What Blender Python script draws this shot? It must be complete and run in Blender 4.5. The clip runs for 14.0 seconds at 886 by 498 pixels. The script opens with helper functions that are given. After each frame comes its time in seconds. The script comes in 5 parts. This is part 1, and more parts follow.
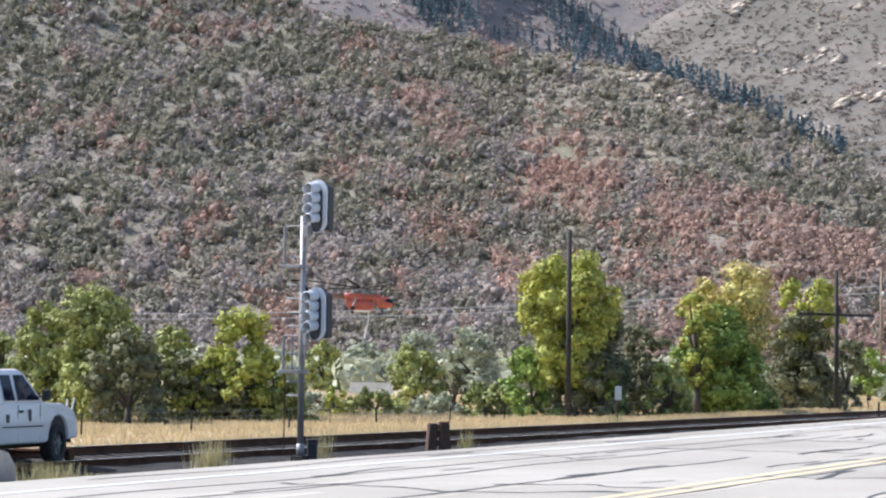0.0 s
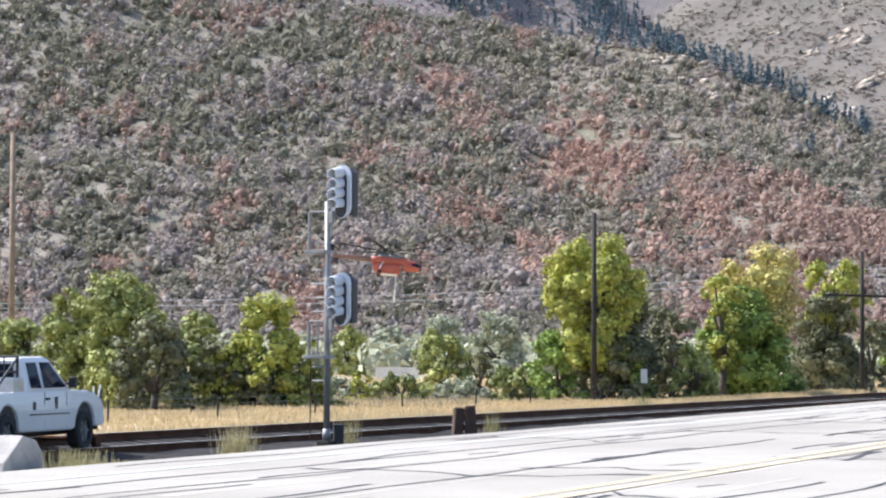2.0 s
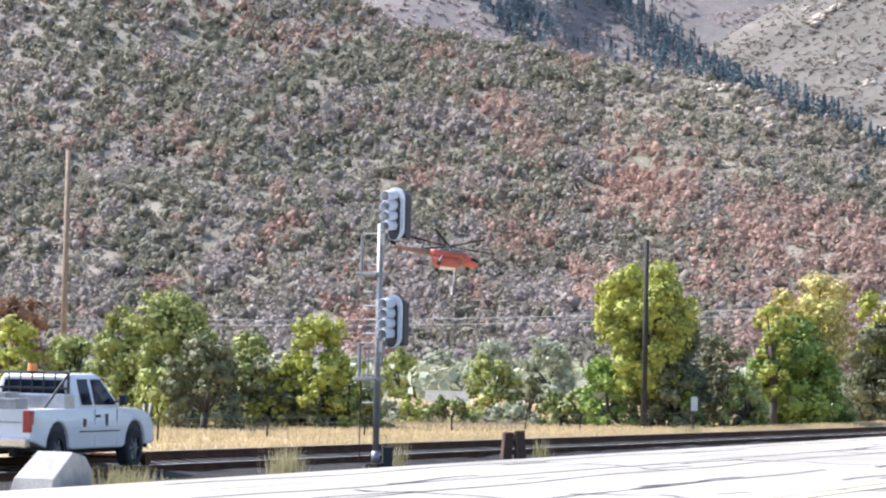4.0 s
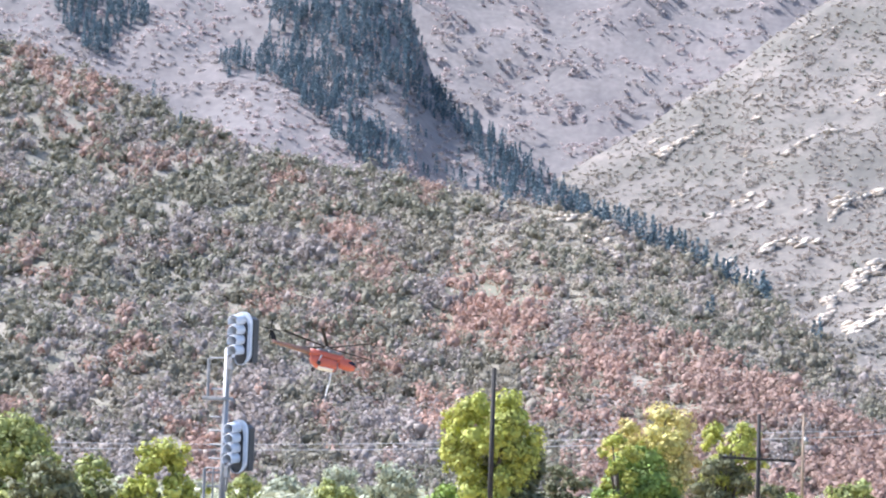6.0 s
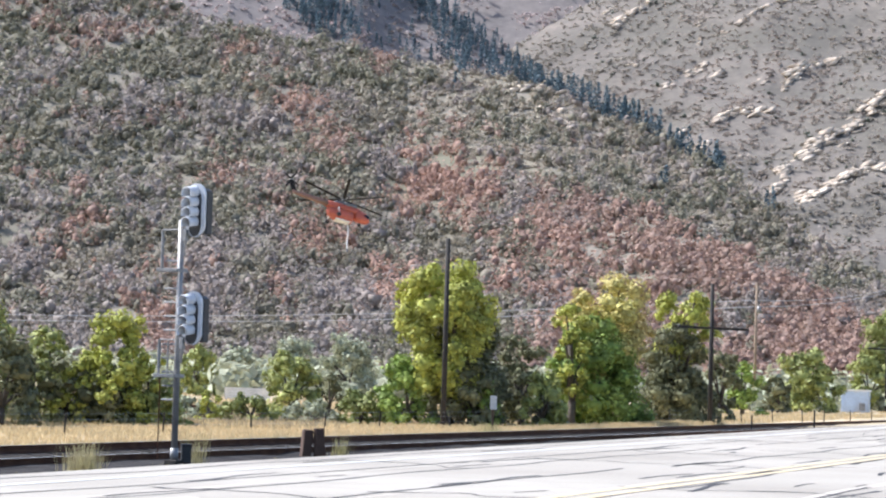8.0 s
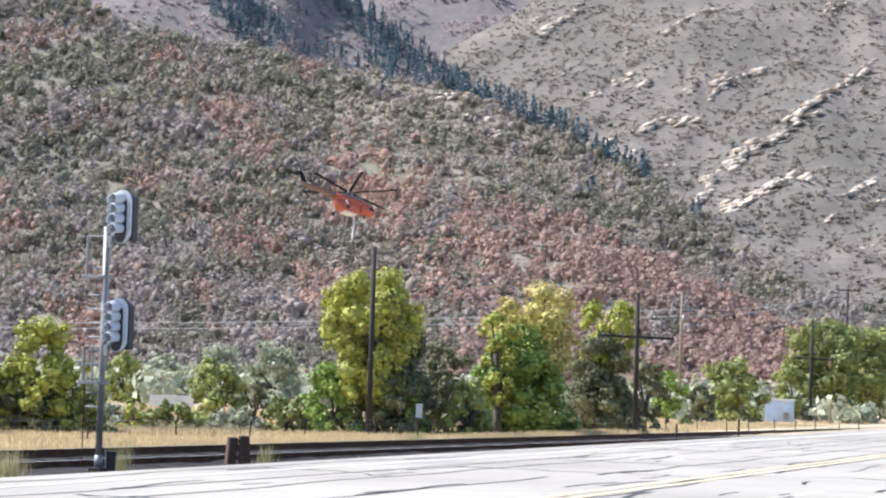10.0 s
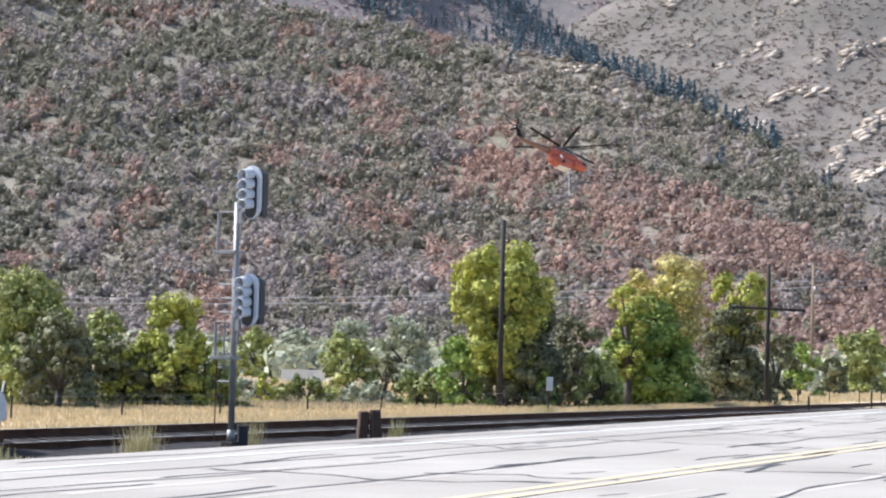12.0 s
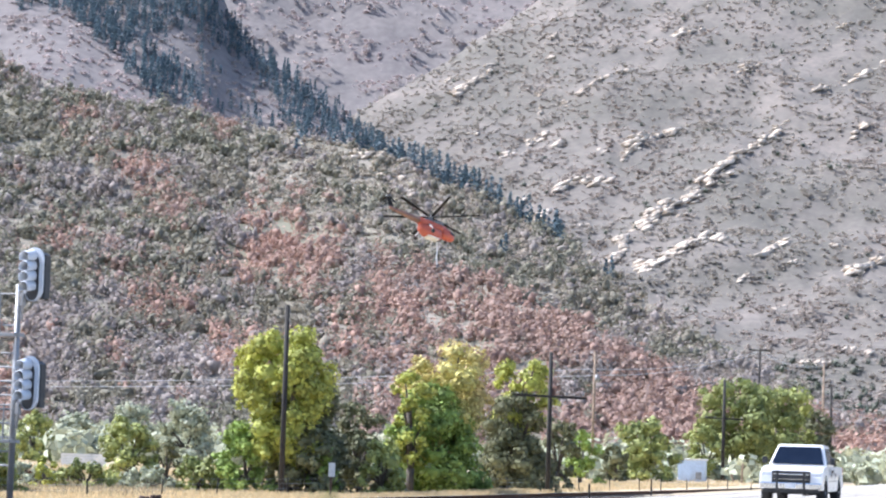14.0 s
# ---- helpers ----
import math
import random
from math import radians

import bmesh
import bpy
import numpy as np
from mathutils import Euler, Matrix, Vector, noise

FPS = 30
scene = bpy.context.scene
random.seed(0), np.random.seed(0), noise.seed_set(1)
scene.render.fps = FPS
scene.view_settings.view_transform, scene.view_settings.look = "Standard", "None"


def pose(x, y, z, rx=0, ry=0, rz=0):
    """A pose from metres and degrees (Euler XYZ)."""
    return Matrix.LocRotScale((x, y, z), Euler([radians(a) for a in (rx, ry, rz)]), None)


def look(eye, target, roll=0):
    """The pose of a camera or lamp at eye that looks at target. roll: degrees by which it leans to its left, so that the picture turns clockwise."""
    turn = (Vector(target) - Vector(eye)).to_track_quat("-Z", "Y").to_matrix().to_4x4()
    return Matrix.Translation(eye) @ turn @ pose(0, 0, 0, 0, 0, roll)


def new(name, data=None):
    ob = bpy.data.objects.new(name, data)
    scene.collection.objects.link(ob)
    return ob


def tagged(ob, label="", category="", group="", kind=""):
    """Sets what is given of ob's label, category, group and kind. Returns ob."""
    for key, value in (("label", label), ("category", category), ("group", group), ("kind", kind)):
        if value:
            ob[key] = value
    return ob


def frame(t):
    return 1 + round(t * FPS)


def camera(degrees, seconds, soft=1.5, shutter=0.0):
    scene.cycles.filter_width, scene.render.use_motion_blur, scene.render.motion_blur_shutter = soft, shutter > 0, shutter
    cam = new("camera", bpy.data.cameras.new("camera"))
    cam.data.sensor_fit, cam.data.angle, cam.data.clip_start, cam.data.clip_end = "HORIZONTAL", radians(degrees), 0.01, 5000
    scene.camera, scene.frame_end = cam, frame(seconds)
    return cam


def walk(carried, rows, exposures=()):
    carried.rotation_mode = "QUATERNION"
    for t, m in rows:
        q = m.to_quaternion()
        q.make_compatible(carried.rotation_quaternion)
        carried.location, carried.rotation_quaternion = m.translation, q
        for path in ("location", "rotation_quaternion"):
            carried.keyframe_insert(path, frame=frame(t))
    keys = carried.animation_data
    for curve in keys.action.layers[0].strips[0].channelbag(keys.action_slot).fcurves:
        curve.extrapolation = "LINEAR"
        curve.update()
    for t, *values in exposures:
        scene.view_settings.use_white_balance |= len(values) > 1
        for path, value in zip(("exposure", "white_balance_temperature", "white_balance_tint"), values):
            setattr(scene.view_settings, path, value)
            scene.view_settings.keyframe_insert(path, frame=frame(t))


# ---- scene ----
cam = camera(18.55, 14.0, soft=2.2)
EYE = 1.5
AIM = [  # seconds, turn to the right, tilt up, lean (degrees)
    (0.0, -3.440, 2.415, 0.663),
    (0.5, -3.578, 2.032, 0.366),
    (1.0, -3.917, 2.640, 0.089),
    (1.5, -3.832, 2.605, 0.243),
    (2.0, -3.958, 2.078, 0.216),
    (2.2, -4.317, 2.257, 0.332),
    (4.3, -5.026, 2.688, 1.311),
    (4.5, -4.139, 2.898, 1.306),
    (5.0, -3.033, 4.166, 1.496),
    (5.5, -2.933, 4.943, 1.733),
    (6.0, -1.932, 5.322, 1.939),
    (6.5, -2.100, 3.511, 1.089),
    (7.0, -1.187, 2.186, 0.681),
    (7.5, -1.235, 2.259, 1.318),
    (8.0, -0.873, 2.625, 1.638),
    (8.5, -0.533, 2.794, 1.545),
    (9.0, 0.471, 3.006, 1.711),
    (9.2, 0.604, 3.021, 1.705),
    (11.3, 0.718, 2.465, 1.951),
    (11.5, 0.824, 2.563, 1.638),
    (12.0, -2.037, 2.202, 1.503),
    (12.5, 0.000, 1.886, 1.582),
    (13.0, 0.650, 2.419, 1.539),
    (13.5, 1.933, 3.724, 1.814),
    (14.0, 2.466, 4.145, 1.930),
]


def aim(turn, tilt, lean):
    return Matrix.Translation((0, 0, EYE)) @ pose(0, 0, 0, 90, 0, -turn) @ pose(0, 0, 0, tilt) @ pose(0, 0, 0, 0, 0, lean)


walk(cam, [(t, aim(a, b, c)) for t, a, b, c in AIM],
     [(0, 0.58, 5980, 12), (1.0, 0.68, 5980, 12), (2.2, 0.76, 5980, 12), (4.3, 1.06, 5880, 13), (5.0, 1.24, 5720, 14), (6.2, 1.28, 5680, 14), (7.0, 0.74, 5980, 12), (9.2, 0.76, 5940, 12), (11.3, 0.68, 5940, 12), (13.0, 0.56, 5900, 13), (13.6, 0.93, 5760, 13), (14.0, 1.03, 5720, 13)])

# ---- light ----
SUN_AZ, SUN_EL = -70.0, 48.0  # degrees from the view axis (negative: left), and above the ground
world = bpy.data.worlds.new("sky")
scene.world = world
world.use_nodes = True
wn = world.node_tree.nodes
sky = wn.new("ShaderNodeTexSky")
sky.sky_type, sky.sun_disc = "NISHITA", False
sky.sun_elevation, sky.sun_rotation = radians(SUN_EL), radians(SUN_AZ)
sky.dust_density = 2.0
world.node_tree.links.new(sky.outputs[0], wn["Background"].inputs[0])
wn["Background"].inputs[1].default_value = 0.15
sun = new("sun", bpy.data.lights.new("sun", "SUN"))
sun.data.energy, sun.data.angle, sun.data.color = 4.6, radians(0.6), (1.0, 0.96, 0.90)
sd = Vector((math.sin(radians(SUN_AZ)) * math.cos(radians(SUN_EL)), math.cos(radians(SUN_AZ)) * math.cos(radians(SUN_EL)), math.sin(radians(SUN_EL))))
sun.matrix_world = look(sd * 100, (0, 0, 0))


# ---- materials ----
def mat(name, c1, c2, scale=3.0, rough=0.8, metal=0.0, bump=0.2, dirt=None, dirt_scale=0.4, island=0.0, vary=0.0, translucent=0.0, fine=None, coat=0.0, dirt_at=(0.45, 0.65), spec=0.5, grain=0.5):
    m = bpy.data.materials.new(name)
    m.use_nodes = True
    nt = m.node_tree
    n, l = nt.nodes, nt.links
    b = n["Principled BSDF"]
    b.inputs["Roughness"].default_value, b.inputs["Metallic"].default_value = rough, metal
    b.inputs["Coat Weight"].default_value = coat
    b.inputs["Specular IOR Level"].default_value = spec
    co = n.new("ShaderNodeTexCoord")
    geo = n.new("ShaderNodeNewGeometry")

    def noise_tex(s, detail=5):
        t = n.new("ShaderNodeTexNoise")
        t.inputs["Scale"].default_value, t.inputs["Detail"].default_value = s, detail
        l.new(co.outputs["Object"], t.inputs["Vector"])
        return t.outputs[0]

    def mix(f, a, c):
        x = n.new("ShaderNodeMix")
        x.data_type = "RGBA"
        if f is not None:
            l.new(f, x.inputs[0])
        for k, v in ((6, a), (7, c)):
            if isinstance(v, tuple):
                x.inputs[k].default_value = (*v, 1)
            else:
                l.new(v, x.inputs[k])
        return x.outputs[2]

    def ramp(f, lo, hi):
        r = n.new("ShaderNodeMapRange")
        r.inputs[1].default_value, r.inputs[2].default_value = lo, hi
        l.new(f, r.inputs[0])
        return r.outputs[0]

    big = noise_tex(scale)
    col = mix(ramp(big, 0.35, 0.65), c1, c2)
    if dirt:
        col = mix(ramp(noise_tex(dirt_scale), *dirt_at), col, dirt)
    h = noise_tex(fine or scale * 9, 6)
    hsv = n.new("ShaderNodeHueSaturation")
    l.new(col, hsv.inputs["Color"])
    val = n.new("ShaderNodeMath")
    val.operation = "MULTIPLY_ADD"
    l.new(h, val.inputs[0])
    val.inputs[1].default_value, val.inputs[2].default_value = grain, 1 - grain / 2
    out = val.outputs[0]
    for amount, src in ((island, geo.outputs["Random Per Island"]), (vary, None)):
        if amount:
            if src is None:
                src = n.new("ShaderNodeObjectInfo").outputs["Random"]
            a = n.new("ShaderNodeMapRange")
            a.inputs[3].default_value, a.inputs[4].default_value = 1 - amount, 1 + amount
            l.new(src, a.inputs[0])
            q = n.new("ShaderNodeMath")
            q.operation = "MULTIPLY"
            l.new(out, q.inputs[0])
            l.new(a.outputs[0], q.inputs[1])
            out = q.outputs[0]
    l.new(out, hsv.inputs["Value"])
    l.new(hsv.outputs[0], b.inputs["Base Color"])
    if bump:
        bp = n.new("ShaderNodeBump")
        bp.inputs["Strength"].default_value = bump
        bp.inputs["Distance"].default_value = 0.02
        l.new(h, bp.inputs["Height"])
        l.new(bp.outputs[0], b.inputs["Normal"])
    if translucent:
        tr = n.new("ShaderNodeBsdfTranslucent")
        l.new(hsv.outputs[0], tr.inputs[0])
        ms = n.new("ShaderNodeMixShader")
        ms.inputs[0].default_value = translucent
        l.new(b.outputs[0], ms.inputs[1])
        l.new(tr.outputs[0], ms.inputs[2])
        l.new(ms.outputs[0], n["Material Output"].inputs[0])
    return m


def leaf_mat(name, c1, c2, c3, patch=0.1, tr=0.2, at=(0.45, 0.6), clump=0.0, island=0.35):
    return mat(name, c1, c2, scale=clump or patch * 4, rough=0.65, bump=0, dirt=c3, dirt_scale=patch, island=island, translucent=tr, fine=3.0, dirt_at=at, spec=0.25)


M_ROAD = mat("worn_road", (0.365, 0.338, 0.292), (0.415, 0.386, 0.337), 0.6, 0.9, spec=0.15, bump=0.3, dirt=(0.315, 0.29, 0.25), dirt_scale=0.15, fine=40)
M_TAR = mat("crack_tar", (0.028, 0.028, 0.03), (0.05, 0.05, 0.05), 2, 0.8, bump=0.3)
M_WHITE_LINE = mat("white_line", (0.72, 0.72, 0.70), (0.60, 0.60, 0.58), 2, 0.6, bump=0.2, fine=25)
M_WORN = mat("pale_worn_road", (0.48, 0.44, 0.38), (0.44, 0.40, 0.345), 2, 0.9, bump=0.2, spec=0.15)
M_YELLOW_LINE = mat("yellow_line", (0.62, 0.50, 0.29), (0.56, 0.47, 0.32), 2, 0.6, bump=0.2, fine=25)
M_DRY = mat("dry_soil", (0.46, 0.36, 0.225), (0.52, 0.41, 0.26), 0.5, 0.95, bump=0.5, dirt=(0.33, 0.27, 0.16), dirt_scale=0.08)
# crushed stone, near black because the bank's shade is in the colour
M_GRAVEL_SHADED = mat("ballast", (0.030, 0.028, 0.027), (0.05, 0.046, 0.044), 4, 0.9, bump=1.0, dirt=(0.022, 0.02, 0.02), dirt_scale=0.6, fine=18, spec=0.1)
M_TIE = mat("old_tie", (0.05, 0.043, 0.038), (0.10, 0.09, 0.08), 3, 0.9, bump=0.6, vary=0.4, spec=0.1)
M_RUST = mat("rusty_steel", (0.075, 0.036, 0.022), (0.12, 0.06, 0.035), 2, 0.75, 0.3, bump=0.3, spec=0.1)
M_SHINE = mat("worn_railhead", (0.62, 0.62, 0.62), (0.52, 0.52, 0.52), 2, 0.5, 0.5, bump=0.1)
M_GRASS = mat("dry_grass", (0.62, 0.49, 0.29), (0.55, 0.43, 0.245), 0.3, 0.8, bump=0, dirt=(0.48, 0.39, 0.23), dirt_scale=0.06, island=0.12, translucent=0.4, spec=0.15)
M_WEED = mat("tall_weed", (0.46, 0.40, 0.22), (0.36, 0.33, 0.16), 0.8, 0.8, bump=0, island=0.35, translucent=0.4, spec=0.2)
M_BARK = mat("bark", (0.07, 0.056, 0.042), (0.11, 0.09, 0.07), 4, 0.9, bump=0.8)
M_POLE = mat("creosote_pole", (0.016, 0.014, 0.013), (0.028, 0.024, 0.021), 3, 0.85, bump=0.5)
M_POLE_PALE = mat("weathered_pole", (0.30, 0.22, 0.15), (0.22, 0.16, 0.11), 3, 0.85, bump=0.5)
M_WIRE = mat("wire", (0.42, 0.42, 0.43), (0.50, 0.50, 0.50), 3, 0.5, 0.3, bump=0)
M_GALV = mat("galvanised", (0.30, 0.295, 0.29), (0.21, 0.21, 0.21), 3, 0.5, 0.4, bump=0.15)
M_BLACK = mat("black_paint", (0.018, 0.019, 0.022), (0.03, 0.03, 0.034), 3, 0.5, bump=0.1)
M_HOOD = mat("silver_hood", (0.66, 0.68, 0.71), (0.56, 0.58, 0.61), 4, 0.5, 0.1, bump=0.1, grain=0.2)
M_CONC = mat("concrete", (0.42, 0.39, 0.35), (0.33, 0.31, 0.28), 3, 0.85, bump=0.4, dirt=(0.24, 0.22, 0.195), dirt_scale=1.2)
M_TRUCK = mat("white_paint", (0.80, 0.78, 0.75), (0.74, 0.725, 0.70), 1.5, 0.3, bump=0.03, coat=0.5, grain=0.05)
M_SUV = mat("blue_grey_paint", (0.115, 0.13, 0.16), (0.13, 0.145, 0.175), 1.5, 0.25, 0.6, bump=0.02, coat=0.5, grain=0.05)
M_TRIM = mat("black_trim", (0.02, 0.02, 0.022), (0.035, 0.035, 0.035), 6, 0.6, bump=0.1)
M_TYRE = mat("tyre_rubber", (0.022, 0.022, 0.022), (0.035, 0.034, 0.033), 8, 0.85, bump=0.4)
M_ALLOY = mat("alloy", (0.55, 0.56, 0.58), (0.45, 0.46, 0.48), 6, 0.35, 0.9, bump=0.05)
M_CHROME = mat("chrome", (0.75, 0.75, 0.76), (0.68, 0.68, 0.69), 4, 0.15, 1.0, bump=0.02)
M_GLASS = mat("tinted_glass", (0.006, 0.011, 0.024), (0.009, 0.015, 0.03), 2, 0.05, bump=0, spec=0.1)
M_LENS = mat("lamp_lens", (0.75, 0.77, 0.80), (0.62, 0.64, 0.68), 12, 0.15, bump=0.1, coat=0.6)
M_RED = mat("red_lens", (0.45, 0.02, 0.02), (0.35, 0.015, 0.015), 6, 0.2, bump=0.05, coat=0.5)
M_AMBER = mat("amber_lens", (0.80, 0.22, 0.03), (0.7, 0.18, 0.02), 6, 0.25, bump=0.05, coat=0.5)
M_PLATE = mat("plate", (0.75, 0.75, 0.75), (0.65, 0.66, 0.68), 6, 0.5, bump=0.05)
M_DECAL = mat("decal", (0.05, 0.055, 0.07), (0.10, 0.05, 0.04), 9, 0.5, bump=0)
M_ORANGE = mat("orange_paint", (0.46, 0.105, 0.06), (0.36, 0.08, 0.05), 0.6, 0.5, bump=0.05)
# the airframe's orange with the boom's shading put into the colour
M_BOOM_SHADED = mat("shaded_boom_orange", (0.24, 0.12, 0.085), (0.17, 0.105, 0.08), 0.5, 0.5, bump=0.05)
M_HELI_GREY = mat("engine_grey", (0.12, 0.12, 0.125), (0.20, 0.20, 0.20), 1.5, 0.5, 0.3, bump=0.1)
M_BLADE = mat("rotor_blade", (0.012, 0.012, 0.013), (0.02, 0.02, 0.02), 1, 0.75, bump=0.05, spec=0.2)
M_PALE = mat("pale_paint", (0.72, 0.70, 0.66), (0.60, 0.58, 0.54), 1, 0.5, bump=0.05)
M_SHED = mat("pale_blue_steel", (0.50, 0.60, 0.74), (0.44, 0.54, 0.68), 0.8, 0.5, 0.1, bump=0.1, dirt=(0.40, 0.45, 0.52), dirt_scale=0.6)
M_SIGN = mat("sign_sheet", (0.60, 0.60, 0.58), (0.52, 0.52, 0.50), 4, 0.5, 0.2, bump=0.05)
M_WALL = mat("white_board", (0.70, 0.68, 0.64), (0.60, 0.58, 0.54), 1, 0.8, bump=0.2)
M_TIMBER = mat("dark_timber", (0.07, 0.04, 0.028), (0.11, 0.065, 0.045), 2, 0.85, bump=0.6)
M_HILL = mat("hill_soil", (0.20, 0.178, 0.14), (0.25, 0.22, 0.175), 0.05, 0.95, bump=0.6, dirt=(0.18, 0.17, 0.115), dirt_scale=0.012, fine=0.6)
M_HILL_R = mat("sage_slope", (0.19, 0.163, 0.137), (0.13, 0.116, 0.097), 0.035, 0.95, bump=1.0, dirt=(0.12, 0.109, 0.088), dirt_scale=0.012, fine=0.25, grain=1.0)
M_HILL_B = mat("far_slope", (0.195, 0.168, 0.153), (0.15, 0.134, 0.124), 0.02, 0.95, bump=1.0, dirt=(0.145, 0.126, 0.12), dirt_scale=0.006, fine=0.15, grain=1.0)
M_ROCK = mat("pale_rock", (0.64, 0.53, 0.41), (0.54, 0.45, 0.35), 0.2, 0.9, bump=0.8, island=0.2, fine=1.5)
# three autumn oak tints, each raised to hold haze over the hillside
M_OAK = leaf_mat("scrub_oak", (0.175, 0.17, 0.115), (0.265, 0.245, 0.18), (0.26, 0.23, 0.175), 0.014, 0.28, (0.47, 0.66), 0.20, 0.15)
M_OAK_GREY = leaf_mat("bare_scrub_oak", (0.285, 0.25, 0.22), (0.36, 0.31, 0.275), (0.33, 0.28, 0.25), 0.014, 0.3, (0.47, 0.66), 0.20, 0.15)
M_OAK_RED = leaf_mat("russet_scrub_oak", (0.375, 0.25, 0.20), (0.34, 0.25, 0.20), (0.44, 0.285, 0.22), 0.014, 0.3, (0.47, 0.66), 0.20, 0.15)
M_SAGE = leaf_mat("sage", (0.34, 0.31, 0.255), (0.41, 0.365, 0.315), (0.38, 0.325, 0.28), 0.01, 0.5, (0.4, 0.6), 0.2, 0.15)
M_PALE_BRUSH = leaf_mat("pale_dry_brush", (0.40, 0.37, 0.29), (0.47, 0.42, 0.35), (0.43, 0.37, 0.30), 0.01, 0.5, (0.4, 0.6), 0.2, 0.15)
M_BRUSH = leaf_mat("upland_brush", (0.42, 0.365, 0.345), (0.38, 0.34, 0.315), (0.46, 0.38, 0.365), 0.008, 0.55, (0.4, 0.6), 0.1, 0.15)
M_DEAD = leaf_mat("dead_brush", (0.36, 0.29, 0.19), (0.27, 0.23, 0.15), (0.30, 0.27, 0.15), 0.1, 0.3)
M_JUNIPER = leaf_mat("juniper", (0.10, 0.11, 0.08), (0.13, 0.135, 0.10), (0.085, 0.10, 0.07), 0.05, 0.1)
# needles lightened and blued: distance haze is put into the colour
M_FIR_HAZED = leaf_mat("fir", (0.11, 0.16, 0.19), (0.13, 0.18, 0.205), (0.095, 0.14, 0.165), 0.05, 0.25)
M_LEAF = leaf_mat("green_leaf", (0.31, 0.34, 0.11), (0.20, 0.225, 0.08), (0.40, 0.41, 0.125), 0.12, 0.15)
M_LEAF_Y = leaf_mat("yellowing_leaf", (0.41, 0.43, 0.09), (0.265, 0.29, 0.07), (0.52, 0.50, 0.11), 0.12, 0.15)
M_LEAF_GOLD = leaf_mat("golden_leaf", (0.54, 0.47, 0.16), (0.44, 0.41, 0.125), (0.56, 0.43, 0.21), 0.12, 0.12)
M_LEAF_BR = leaf_mat("bright_leaf", (0.25, 0.34, 0.075), (0.165, 0.225, 0.06), (0.33, 0.40, 0.09), 0.12, 0.15)
M_LEAF_OL = leaf_mat("olive_leaf", (0.23, 0.26, 0.085), (0.16, 0.19, 0.065), (0.32, 0.33, 0.11), 0.12, 0.2)
# for dark green bushes, and with shade put into the colour for shaded crowns
M_LEAF_DK_SHADE = leaf_mat("dark_and_shaded_leaf", (0.16, 0.165, 0.085), (0.115, 0.12, 0.065), (0.21, 0.205, 0.10), 0.12, 0.14)
# grey-green brush; its paleness also paints haze on far willows
M_LEAF_GR = leaf_mat("grey_leaf", (0.38, 0.40, 0.28), (0.30, 0.325, 0.23), (0.43, 0.44, 0.30), 0.12, 0.22)
M_LEAF_RB = leaf_mat("russet_leaf", (0.25, 0.14, 0.09), (0.20, 0.125, 0.08), (0.30, 0.17, 0.10), 0.12)


# ---- builders ----
FOCUS = 4800.0
ROAD = radians(17.25)
rng = np.random.default_rng(7)


def at(u, depth, z=0.0):
    """A place by its bearing (4800ths to the right of the view axis) and its depth."""
    return Vector((u / FOCUS * depth, depth, z))


def road(s, n, z=0.0):
    """A place s metres along the road and n metres to its left, from the camera."""
    return Vector((s * math.sin(ROAD) - n * math.cos(ROAD), s * math.cos(ROAD) + n * math.sin(ROAD), z))


ROAD_TURN = 90 - math.degrees(ROAD)


def finish(name, bm, material, smooth=False):
    me = bpy.data.meshes.new(name)
    bm.to_mesh(me)
    bm.free()
    me.materials.append(material)
    if smooth:
        me.polygons.foreach_set("use_smooth", [True] * len(me.polygons))
    return me


def part(name, bm, material, parent, label="", smooth=False):
    ob = new(name, finish(name, bm, material, smooth))
    ob.parent = parent
    if label:
        ob["label"] = label
    return ob


def sheet(name, verts, faces, material, parent=None, smooth=False):
    me = bpy.data.meshes.new(name)
    me.from_pydata([tuple(v) for v in verts], [], [tuple(f) for f in faces])
    me.materials.append(material)
    if smooth:
        me.polygons.foreach_set("use_smooth", [True] * len(me.polygons))
    ob = new(name, me)
    ob.parent = parent
    return ob


def box(bm, c, size, bevel=0.0, rot=None):
    r = bmesh.ops.create_cube(bm, size=1.0)
    m = Matrix.Translation(c) @ (rot or Matrix()) @ Matrix.Diagonal((*size, 1))
    bmesh.ops.transform(bm, matrix=m, verts=r["verts"])
    if bevel:
        es = list({e for v in r["verts"] for e in v.link_edges})
        bmesh.ops.bevel(bm, geom=es, offset=bevel, segments=2, affect="EDGES", profile=0.6)
    return bm


def rod(bm, a, b, r1, r2=None, seg=8):
    a, b = Vector(a), Vector(b)
    d = b - a
    m = Matrix.Translation((a + b) / 2) @ d.to_track_quat("Z", "Y").to_matrix().to_4x4()
    bmesh.ops.create_cone(bm, cap_ends=True, segments=seg, radius1=r1, radius2=r1 if r2 is None else r2, depth=d.length, matrix=m)
    return bm


